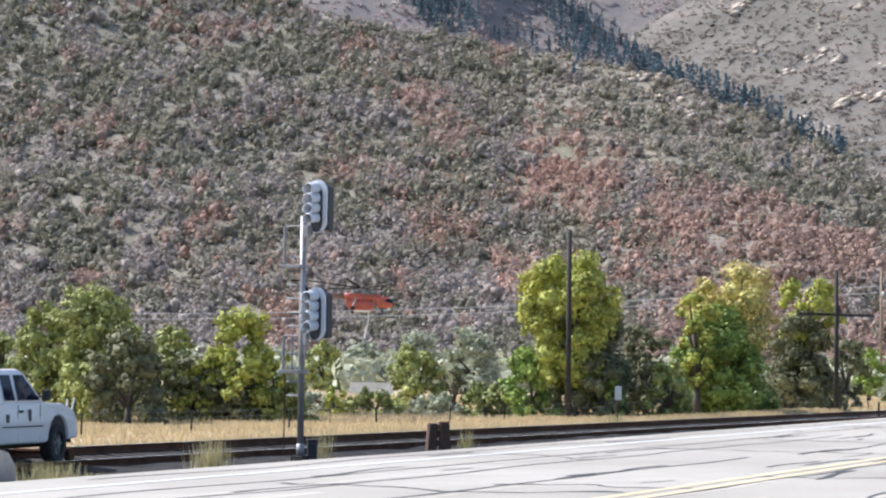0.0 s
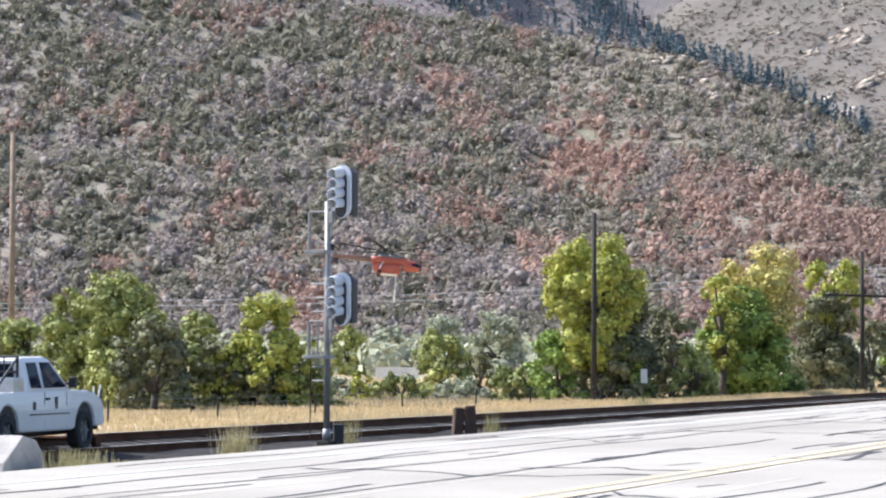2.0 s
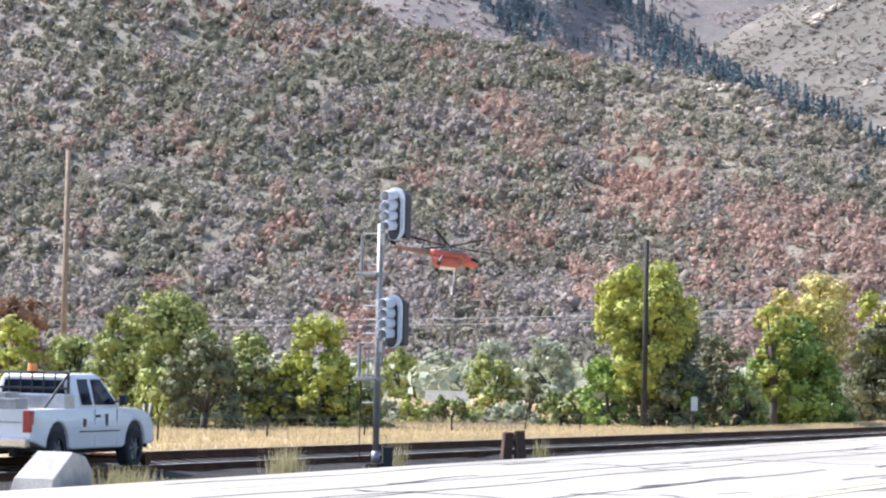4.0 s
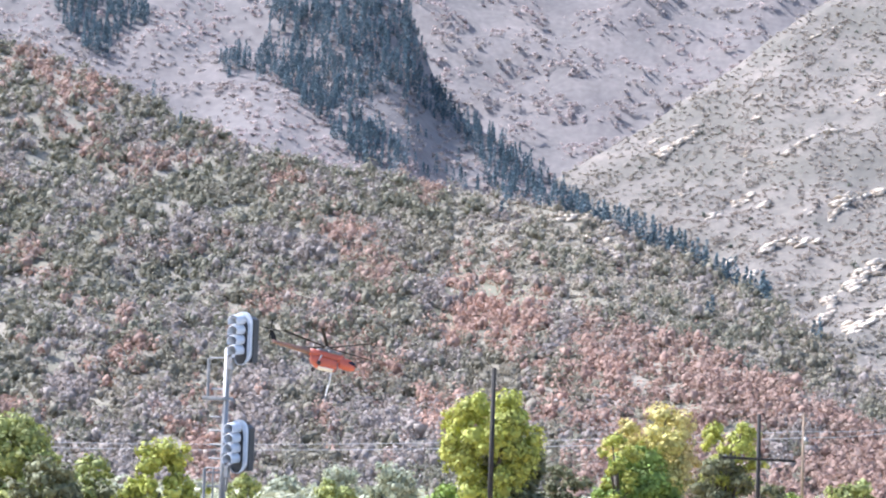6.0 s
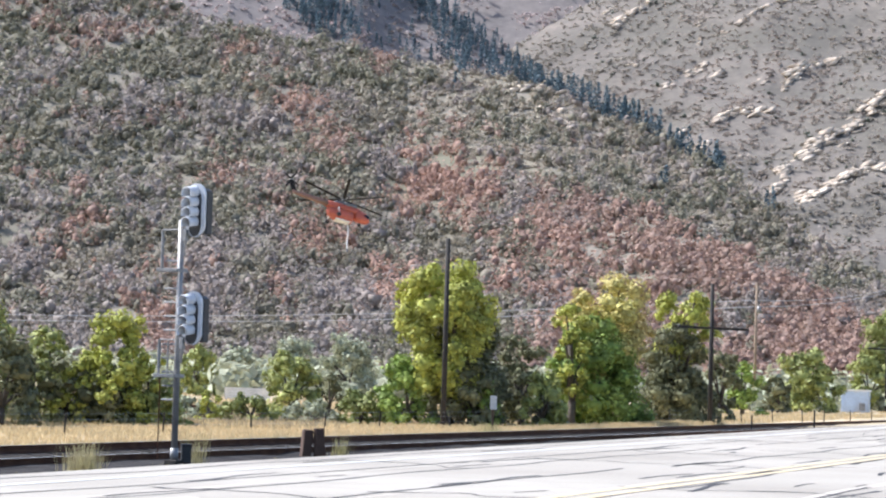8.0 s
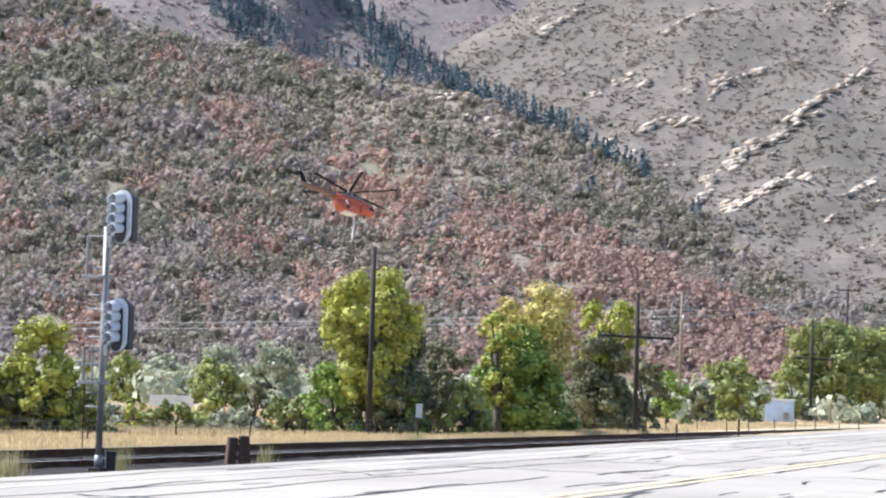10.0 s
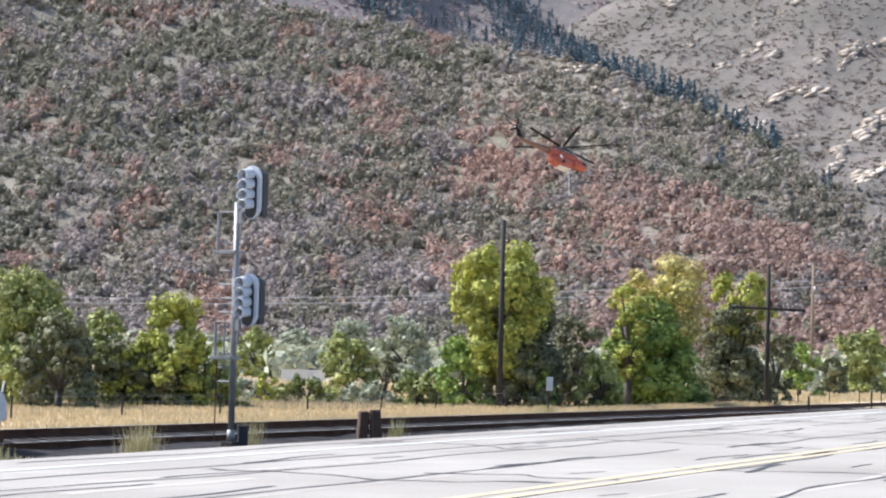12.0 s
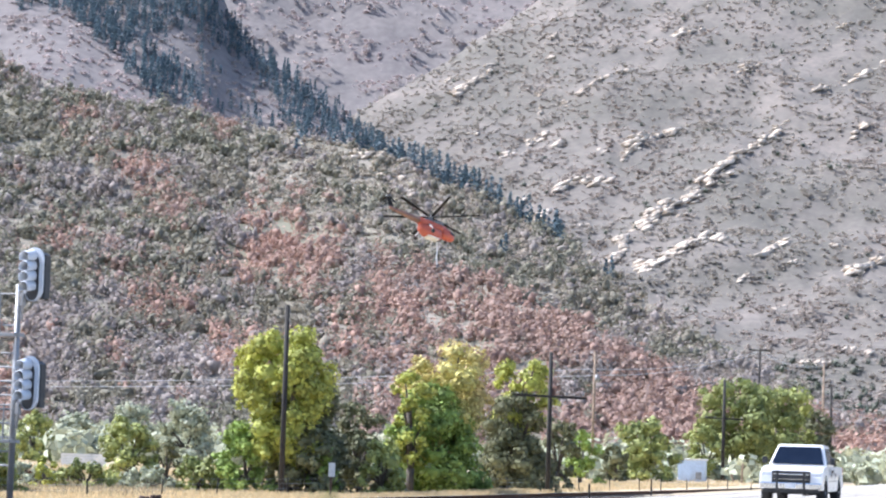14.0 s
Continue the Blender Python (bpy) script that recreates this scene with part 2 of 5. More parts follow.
def prism(bm, pts, half, top=None, bevel=0.0):
    """Extrudes a side outline (x, z) from y = -half to half; top: (z from, z to, half at the top) narrows it upwards."""
    def w(z):
        if not top:
            return half
        f = min(1, max(0, (z - top[0]) / (top[1] - top[0])))
        return half + (top[2] - half) * f
    a = [bm.verts.new((x, -w(z), z)) for x, z in pts]
    b = [bm.verts.new((x, w(z), z)) for x, z in pts]
    n = len(pts)
    fs = [bm.faces.new(a), bm.faces.new(b[::-1])]
    for i in range(n):
        bm.faces.new((a[i], b[i], b[(i + 1) % n], a[(i + 1) % n]))
    bmesh.ops.recalc_face_normals(bm, faces=bm.faces)
    if bevel:
        rim = [e for f in fs for e in f.edges]
        bmesh.ops.bevel(bm, geom=rim, offset=bevel, segments=2, affect="EDGES", profile=0.6)
    return bm


def B():
    return bmesh.new()


def thing(name, m, label, category, group="", kind=""):
    ob = new(name)
    ob.empty_display_size = 0.2
    ob.matrix_world = m
    return tagged(ob, label, category, group, kind)


def leaf_cards(centres, radii, count, size, r, upright=0.15, wild=0.45):
    """Small rhombic leaves on and in round clumps: centres (k, 3), radii (k, 3), count for each."""
    k = len(centres)
    c = np.repeat(np.asarray(centres, float), count, 0)
    rad = np.repeat(np.asarray(radii, float), count, 0)
    d = r.normal(size=(k * count, 3))
    d /= np.linalg.norm(d, axis=1)[:, None]
    p = c + d * rad * (r.uniform(0.35, 1.05, (k * count, 1)) ** 0.5)
    nrm = d + r.normal(scale=wild, size=d.shape)
    nrm[:, 2] += upright
    nrm /= np.linalg.norm(nrm, axis=1)[:, None]
    t = np.cross(nrm, r.normal(size=d.shape))
    t /= np.linalg.norm(t, axis=1)[:, None] + 1e-9
    b = np.cross(nrm, t)
    s = (size * r.uniform(0.6, 1.4, (k * count, 1)))
    quad = np.stack([p - t * s, p + b * s * 0.62 + nrm * s * 0.15, p + t * s, p - b * s * 0.62 + nrm * s * 0.15], 1)
    v = quad.reshape(-1, 3)
    f = np.arange(len(v)).reshape(-1, 4)
    return v, f


def lump_shapes(level, count, seed, rough=0.28):
    """Some uneven round cores, as arrays of corners and triangles."""
    r = np.random.default_rng(seed)
    bm = bmesh.new()
    bmesh.ops.create_icosphere(bm, subdivisions=level, radius=1.0)
    v = np.array([q.co[:] for q in bm.verts])
    f = np.array([[q.index for q in g.verts] for g in bm.faces])
    bm.free()
    out = []
    for i in range(count):
        d = 1 + r.uniform(-rough, rough, (len(v), 1))
        out.append(v * d)
    return out, f


def lumps(centres, radii, level, r, rough=0.28, shrink=0.8):
    """Uneven round cores that fill clumps of leaves, as quads with a doubled corner kept apart as triangles."""
    shapes, f = lump_shapes(level, 8, 5, rough)
    vs = []
    for c, q in zip(centres, radii):
        a = r.uniform(0, 6.28)
        w = shapes[r.integers(0, 8)]
        ca, sa = math.cos(a), math.sin(a)
        w = np.stack([w[:, 0] * ca - w[:, 1] * sa, w[:, 0] * sa + w[:, 1] * ca, w[:, 2]], 1)
        vs.append(w * (np.asarray(q) * shrink) + np.asarray(c))
    k = len(shapes[0])
    fs = (f[None] + (np.arange(len(vs)) * k)[:, None, None]).reshape(-1, 3)
    return np.concatenate(vs), fs


def foliage_mesh(name, cv, cf, lv, lf, material):
    """One mesh of leaf quads and of the cores under them."""
    me = bpy.data.meshes.new(name)
    v = np.concatenate([cv, lv])
    me.vertices.add(len(v))
    me.vertices.foreach_set("co", v.astype(np.float32).ravel())
    loops = np.concatenate([cf.ravel(), (lf + len(cv)).ravel()]).astype(np.int32)
    me.loops.add(len(loops))
    me.loops.foreach_set("vertex_index", loops)
    starts = np.concatenate([np.arange(len(cf)) * 4, cf.size + np.arange(len(lf)) * 3]).astype(np.int32)
    me.polygons.add(len(starts))
    me.polygons.foreach_set("loop_start", starts)
    me.update(calc_edges=True)
    me.validate()
    me.materials.append(material)
    return me


def cards_mesh(name, v, f, material):
    me = bpy.data.meshes.new(name)
    me.vertices.add(len(v))
    me.vertices.foreach_set("co", v.astype(np.float32).ravel())
    me.loops.add(f.size)
    me.loops.foreach_set("vertex_index", f.astype(np.int32).ravel())
    me.polygons.add(len(f))
    me.polygons.foreach_set("loop_start", np.arange(len(f), dtype=np.int32) * f.shape[1])
    me.update(calc_edges=True)
    me.validate()
    me.materials.append(material)
    return me


# ---- ground ----
GROUND = -0.9


def ground_height(n):
    """The cross-section of the land, from the road across the track to the field."""
    return float(np.interp(n, [-400, -1, 1.5, 16.9, 17.6, 18.6, 22.4, 23.6, 28.2, 29.6, 33, 60, 400], [-0.5, -0.3, -0.06, -0.12, -0.45, -0.62, -0.75, -0.80, -0.75, -0.72, -0.75, -0.95, -1.0]))


def build_ground():
    ns = np.array([-6000, -400, -60, -12, -1, 1.5, 16.9, 17.6, 18.6, 20, 22.4, 23.6, 28.2, 29.6, 33, 40, 50, 60, 80, 120, 200, 400, 900, 6000])
    ss = np.concatenate([[-6000, -1500, -400], np.arange(-120, 420, 6.0), [520, 700, 1000, 1500, 2500, 6000]])
    v = []
    for s in ss:
        for n in ns:
            j = 0.05 * noise.noise(Vector((s * 0.13, n * 0.2, 0))) if n > 17 else 0.0
            v.append(road(s, n, ground_height(n) + j))
    w = len(ns)
    f = [(i * w + j, (i + 1) * w + j, (i + 1) * w + j + 1, i * w + j + 1) for i in range(len(ss) - 1) for j in range(w - 1)]
    g = sheet("ground", v, f, M_DRY, smooth=True)
    tagged(g, "dry valley ground with bare soil and yellow grass", "ground", kind="structure")


def strip(name, n0, n1, s0, s1, z, material, parent, step=4.0, wave=0.0, seed=0.0, label=""):
    k = max(2, int((s1 - s0) / step))
    v = []
    for i in range(k + 1):
        s = s0 + (s1 - s0) * i / k
        o = wave * noise.noise(Vector((s * 0.25 + seed, seed * 3.1, 0)))
        e = 0.25 * (n1 - n0) * noise.noise(Vector((s * 1.9 + seed, 7.7, 0))) if wave else 0.0
        v += [road(s, n0 + o - e, z), road(s, n1 + o + e, z)]
    f = [(2 * i, 2 * i + 2, 2 * i + 3, 2 * i + 1) for i in range(k)]
    ob = sheet(name, v, f, material, parent)
    if label:
        ob["label"] = label
    return ob


def build_road():
    prof = [(1.5, -0.06), (1.9, 0.0), (16.55, 0.0), (16.9, -0.07)]
    v, f = [], []
    ss = list(range(-300, 700, 20))
    for s in ss:
        v += [road(s, n, z + 0.005) for n, z in prof]
    for i in range(len(ss) - 1):
        f += [(4 * i + j, 4 * i + 4 + j, 4 * i + 5 + j, 4 * i + 1 + j) for j in range(3)]
    r = sheet("road", v, f, M_ROAD)
    tagged(r, "sun-bleached grey highway with sealed cracks", "road", kind="structure")
    strip("edge_line", 5.18, 5.32, -60, 600, 0.011, M_WHITE_LINE, r, 10, label="worn white edge line")
    strip("edge_line", 15.05, 15.20, -60, 600, 0.011, M_WHITE_LINE, r, 10, label="worn white edge line")
    for n in (8.66, 9.02):
        strip("centre_line", n, n + 0.17, -60, 600, 0.011, M_YELLOW_LINE, r, 10, label="yellow centre line")
    q = random.Random(5)
    # sealed joints along the lanes, then short and crossing cracks
    for i, (n, s0, s1) in enumerate([(8.6, 8, 260), (9.32, 60, 200), (12.95, 10, 60), (12.9, 64, 170), (11.1, 20, 44), (10.7, 46, 90), (14.1, 24, 70), (7.2, 6, 30), (6.4, 16, 40), (15.9, 30, 120), (11.9, 70, 150), (14.4, 80, 170)]):
        strip("sealed_crack", n - 0.035, n + 0.035, s0, s1, 0.009, M_TAR, r, 0.7, 0.25, 3.3 * i + 1)
    for i in range(36):
        n, s0, w = q.uniform(4.2, 14.9), q.uniform(8, 110), q.uniform(0.04, 0.10)
        strip("worn_streak", n - w, n + w, s0, s0 + q.uniform(3, 14), 0.0075, M_WORN, r, 1.2, 0.15, i * 2.3)
    for i in range(130):
        n, s0, w = q.uniform(4.2, 16), q.uniform(8, 120), q.uniform(0.02, 0.055)
        strip("sealed_crack", n - w, n + w, s0, s0 + q.uniform(0.6, 4.0), 0.009, M_TAR, r, 0.4, 0.5, i * 1.7)
    for i in range(26):
        s0 = 9 + i * 4.1 + q.uniform(-1.5, 1.5)
        n0 = q.choice([5.4, 8.6, 9.3, 12.9])
        n1 = n0 + q.uniform(2.0, 4.5)
        v = []
        k = 14
        for j in range(k + 1):
            n = n0 + (n1 - n0) * j / k
            s = s0 + 1.3 * noise.noise(Vector((n * 0.5 + i, i * 2.0, 0))) + 0.5 * noise.noise(Vector((n * 2 + i, i * 4.0, 0)))
            wd = 0.05 + 0.16 * max(0, noise.noise(Vector((n * 1.3, i * 9.0, 0))))
            v += [road(s - wd, n, 0.0095), road(s + wd, n, 0.0095)]
        sheet("sealed_crack", v, [(2 * j, 2 * j + 2, 2 * j + 3, 2 * j + 1) for j in range(k)], M_TAR, r)


# ---- railway ----
def drop(s):
    return -0.0030 * max(0.0, s - 48)


RAIL_NEAR, RAIL_FAR = 25.0, 26.5


def build_railway():
    bed = thing("railway_track", Matrix(), "single railway track with rusty rails on dark ballast", "railway", kind="structure")
    # runs out to the road edge so its black also paints the shadow there
    prof = [(16.95, -0.085), (17.9, -0.36), (19.0, -0.50), (22.6, -0.58), (24.0, -0.62), (24.5, -0.60), (27.0, -0.44), (27.5, -0.46), (28.8, -0.72)]
    ss = list(np.arange(-60, 420, 1.5))
    v, f = [], []
    for s in ss:
        for n, z in prof:
            k = Vector((s * 0.9, n * 2.1, 0))
            v.append(road(s, n + 0.10 * noise.noise(k), z + drop(s) + 0.06 * noise.noise(k * 1.7)))
    w = len(prof)
    for i in range(len(ss) - 1):
        f += [(i * w + j, i * w + w + j, i * w + w + j + 1, i * w + j + 1) for j in range(w - 1)]
    ob = sheet("ballast", v, f, M_GRAVEL_SHADED, bed)
    ob["label"] = "crushed stone ballast with shade put into its dark colour"
    for n, zt in ((RAIL_NEAR, -0.44), (RAIL_FAR, -0.27)):
        rv, rf = [], []
        sec = [(-0.07, -0.17), (-0.07, -0.155), (-0.012, -0.13), (-0.012, -0.045), (-0.036, -0.035), (-0.036, -0.004), (0.036, -0.004), (0.036, -0.035), (0.012, -0.045), (0.012, -0.13), (0.07, -0.155), (0.07, -0.17)]
        rs = list(np.arange(-60, 420, 12.0))
        for s in rs:
            rv += [road(s, n + a, zt + b + drop(s)) for a, b in sec]
        k = len(sec)
        for i in range(len(rs) - 1):
            rf += [(i * k + j, i * k + (j + 1) % k, (i + 1) * k + (j + 1) % k, (i + 1) * k + j) for j in range(k)]
        rail = sheet("rail", rv, rf, M_RUST, bed)
        rail["label"] = "rusty steel rail"
        hv = []
        for s in rs:
            hv += [road(s, n - 0.034, zt + drop(s)), road(s, n + 0.034, zt + drop(s))]
        sheet("railhead", hv, [(2 * i, 2 * i + 2, 2 * i + 3, 2 * i + 1) for i in range(len(rs) - 1)], M_SHINE, rail)["label"] = "worn shiny running surface"
    bm = box(B(), (0, 0, 0), (0.22, 2.6, 0.17), 0.015)
    tie = finish("tie", bm, M_TIE)
    tilt = math.degrees(math.atan2(0.17, 1.5))
    i = 0
    for s in np.arange(24, 175, 0.56):
        o = new("tie" if i == 0 else "tie.%03d" % i, tie)
        o.parent = bed
        j = rng.uniform(-1, 1, 3)
        o.matrix_world = Matrix.Translation(road(s, 25.75 + 0.05 * j[0], -0.355 - 0.17 - 0.075 + drop(s))) @ pose(0, 0, 0, 0, 0, ROAD_TURN + 1.5 * j[1]) @ pose(0, 0, 0, tilt)
        i += 1


# ---- hills ----
class Hill:
    """A slope by its skyline (bearing, height in 4800ths) and its depths at foot and crest."""

    def __init__(self, us, crest, foot, near, far, rough, seed, bulge=1.0, back=0.8):
        self.us, self.crest, self.foot, self.near, self.far, self.rough, self.seed, self.bulge, self.back = us, crest, foot, near, far, rough, seed, bulge, back

    def place(self, u, v):
        e1 = float(np.interp(u, self.us, self.crest))
        e0 = float(np.interp(u, self.us, self.foot))
        d0 = float(np.interp(u, self.us, self.near))
        d1 = float(np.interp(u, self.us, self.far))
        depth = d0 + (d1 - d0) * v
        if v <= 1:
            e = e0 + (e1 - e0) * v ** self.bulge
            z = EYE + e * depth / FOCUS
        else:
            z = EYE + e1 * d1 / FOCUS - (depth - d1) * self.back
        k = Vector((u / FOCUS * depth, depth, self.seed)) / 60.0
        calm = min(1.0, v * 4) * (1 - 0.75 * min(1.0, max(0.0, (v - 0.75) / 0.25)))
        z += self.rough * (noise.noise(k) + 0.5 * noise.noise(k * 2.3) + 0.3 * noise.noise(k * 5.1)) * calm
        return Vector((u / FOCUS * depth, depth, z))

    def rise(self, u, e):
        """How far up the slope (0 foot, 1 crest) a height in 4800ths lies."""
        e1 = float(np.interp(u, self.us, self.crest))
        e0 = float(np.interp(u, self.us, self.foot))
        return max(0.0, (e - e0) / (e1 - e0)) ** (1 / self.bulge)


def build_hill(name, h, u0, u1, nu, nv, material, label):
    us = np.linspace(u0, u1, nu)
    vs = np.linspace(0, 1.25, nv)
    pts = [h.place(u, v) for u in us for v in vs]
    f = [(i * nv + j, (i + 1) * nv + j, (i + 1) * nv + j + 1, i * nv + j + 1) for i in range(nu - 1) for j in range(nv - 1)]
    return tagged(sheet(name, pts, f, material, smooth=True), label, "hill", kind="structure")


FRONT = Hill([-3600, -1700, -1200, -912, -820, -632, -438, -287, -85, 36, 148, 280, 424, 516, 680, 832, 1000, 1700],
             [980, 930, 880, 790, 762, 663, 600, 580, 545, 526, 493, 443, 367, 310, 195, 115, 70, 50],
             [-8] * 18, [620] * 18,
             [1120, 1110, 1090, 1050, 1040, 1000, 970, 955, 935, 922, 902, 876, 838, 806, 745, 700, 675, 665], 5.0, 1.0, 0.92)
SPUR = Hill([40, 122, 214, 305, 387, 458, 530, 683, 900, 1300], [352, 346, 309, 292, 245, 228, 180, 115, 60, 40],
            [-10] * 10, [608] * 10, [830, 806, 776, 752, 728, 712, 692, 668, 652, 648], 3.0, 6.0, 0.95)
MID = Hill([-3600, -1200, -900, -600, -330, -240, -196, -155, -82, -10, 51, 113, 214, 336, 430, 600], [1300, 1150, 1080, 1010, 950, 880, 765, 700, 650, 600, 556, 508, 465, 392, 350, 230],
           [300] * 15 + [150], [1150] * 16, [1750, 1750, 1750, 1740, 1700, 1680, 1650, 1620, 1590, 1560, 1540, 1510, 1480, 1450, 1420, 1400], 9.0, 2.0)
RIGHT = Hill([-200, 0, 54, 113, 211, 280, 360, 446, 600, 1000, 1600, 2600], [430, 550, 593, 630, 694, 747, 803, 873, 980, 1180, 1350, 1500],
             [0] * 12, [1010] * 12, [1700, 1700, 1720, 1740, 1780, 1810, 1850, 1880, 1950, 2050, 2100, 2100], 8.0, 3.0, 1.05)
BACK = Hill([-3600, -600, 0, 500, 1200, 3000], [1500, 1450, 1380, 1400, 1500, 1500], [200] * 6, [2000] * 6, [3200] * 6, 22.0, 4.0)


def build_hills():
    build_hill("hill_front", FRONT, -3600, 1700, 240, 60, M_HILL, "hillside of dry soil under scrub oak")
    build_hill("hill_spur", SPUR, 40, 1300, 90, 30, M_HILL, "low russet spur below the main hillside")
    build_hill("hill_mid", MID, -3600, 600, 130, 40, M_HILL_B, "higher grey slope above a fir gully")
    build_hill("hill_right", RIGHT, -200, 2600, 160, 60, M_HILL_R, "sage-covered mountain slope with pale rock bands")
    build_hill("hill_back", BACK, -3600, 3000, 120, 40, M_HILL_B, "distant brownish-purple mountainside")


def scrub(name, places, size, leaf, cards, material, label, tall=1.0, seed=3, level=1, core=0.42, rough=0.5):
    """Many rounded bushes: uneven cores with sprays of leaves over them."""
    r = np.random.default_rng(seed)
    cs, rs = [], []
    for p in places:
        s = size * (0.5 + 1.0 * r.uniform() ** 1.4)
        hgt = s * r.uniform(0.8, 1.3) * tall
        cs.append((p.x, p.y, p.z + hgt * 0.45))
        rs.append((s * r.uniform(0.8, 1.2), s, hgt))
    v, f = leaf_cards(cs, rs, cards, leaf, r, 0.35, 0.6)
    lv, lf = lumps(cs, rs, level, r, rough, core)
    ob = new(name, foliage_mesh(name, v, f, lv, lf, material))
    return tagged(ob, label, "shrubs", kind="stuff")


def inside(u, e, poly):
    hit = False
    for (x0, y0), (x1, y1) in zip(poly, poly[1:] + poly[:1]):
        if (y0 > e) != (y1 > e) and u < x0 + (e - y0) * (x1 - x0) / (y1 - y0):
            hit = not hit
    return hit


def firs(name, places, height, material, label, seed):
    """Spires of drooping needle cards, many in one wood."""
    r = np.random.default_rng(seed)
    cs, rs = [], []
    for p in places:
        hgt = height * r.uniform(0.6, 1.25)
        for i in range(7):
            f = (i + 0.5) / 7
            w = hgt * 0.17 * (1.05 - f) + 0.2
            cs.append((p.x, p.y, p.z + hgt * f))
            rs.append((w, w, hgt * 0.10))
    v, f = leaf_cards(cs, rs, 13, height * 0.055, r, 0.1)
    ob = new(name, cards_mesh(name, v, f, material))
    return tagged(ob, label, "conifers", kind="stuff")


def outcrop(name, h, u0, e0, u1, e1, thick, seed, label, size=1.5):
    """A broken band of flat ledges up a slope, from one bearing and height to another."""
    r = np.random.default_rng(seed)
    base = B()
    bmesh.ops.create_icosphere(base, subdivisions=1, radius=1.0)
    bv = np.array([v.co[:] for v in base.verts])
    bf = np.array([[v.index for v in f.verts] for f in base.faces])
    base.free()
    vs, fs = [], []
    length = math.hypot(u1 - u0, e1 - e0)
    for i in range(int(length * thick / 9) + 7):
        f = r.uniform(0, 1)
        if noise.noise(Vector((f * length / 13.0, seed * 2.3, 4.0))) < -0.12:
            continue
        w = thick * (0.35 + 0.65 * abs(noise.noise(Vector((f * length / 22.0, seed * 1.7, 0)))) * 1.6)
        u, e = u0 + (u1 - u0) * f + r.normal() * 3, e0 + (e1 - e0) * f + r.normal() * w * 0.7
        p = h.place(u, h.rise(u, e))
        s = size * r.uniform(0.5, 1.4)
        q = bv * (1 + r.uniform(-0.45, 0.35, (len(bv), 1))) * np.array([s * 1.9, s * 1.2, s * 0.65])
        a = r.uniform(-0.4, 0.4)
        q = np.stack([q[:, 0] * math.cos(a) - q[:, 1] * math.sin(a), q[:, 0] * math.sin(a) + q[:, 1] * math.cos(a), q[:, 2] + q[:, 0] * 0.35], 1)
        fs.append(bf + len(vs) * len(bv))
        vs.append(q + np.array(p) + np.array([0, 0, s * 0.35]))
    if not vs:
        return None
    ob = new(name, cards_mesh(name, np.concatenate(vs), np.concatenate(fs), M_ROCK))
    return tagged(ob, label, "rocks", kind="stuff")


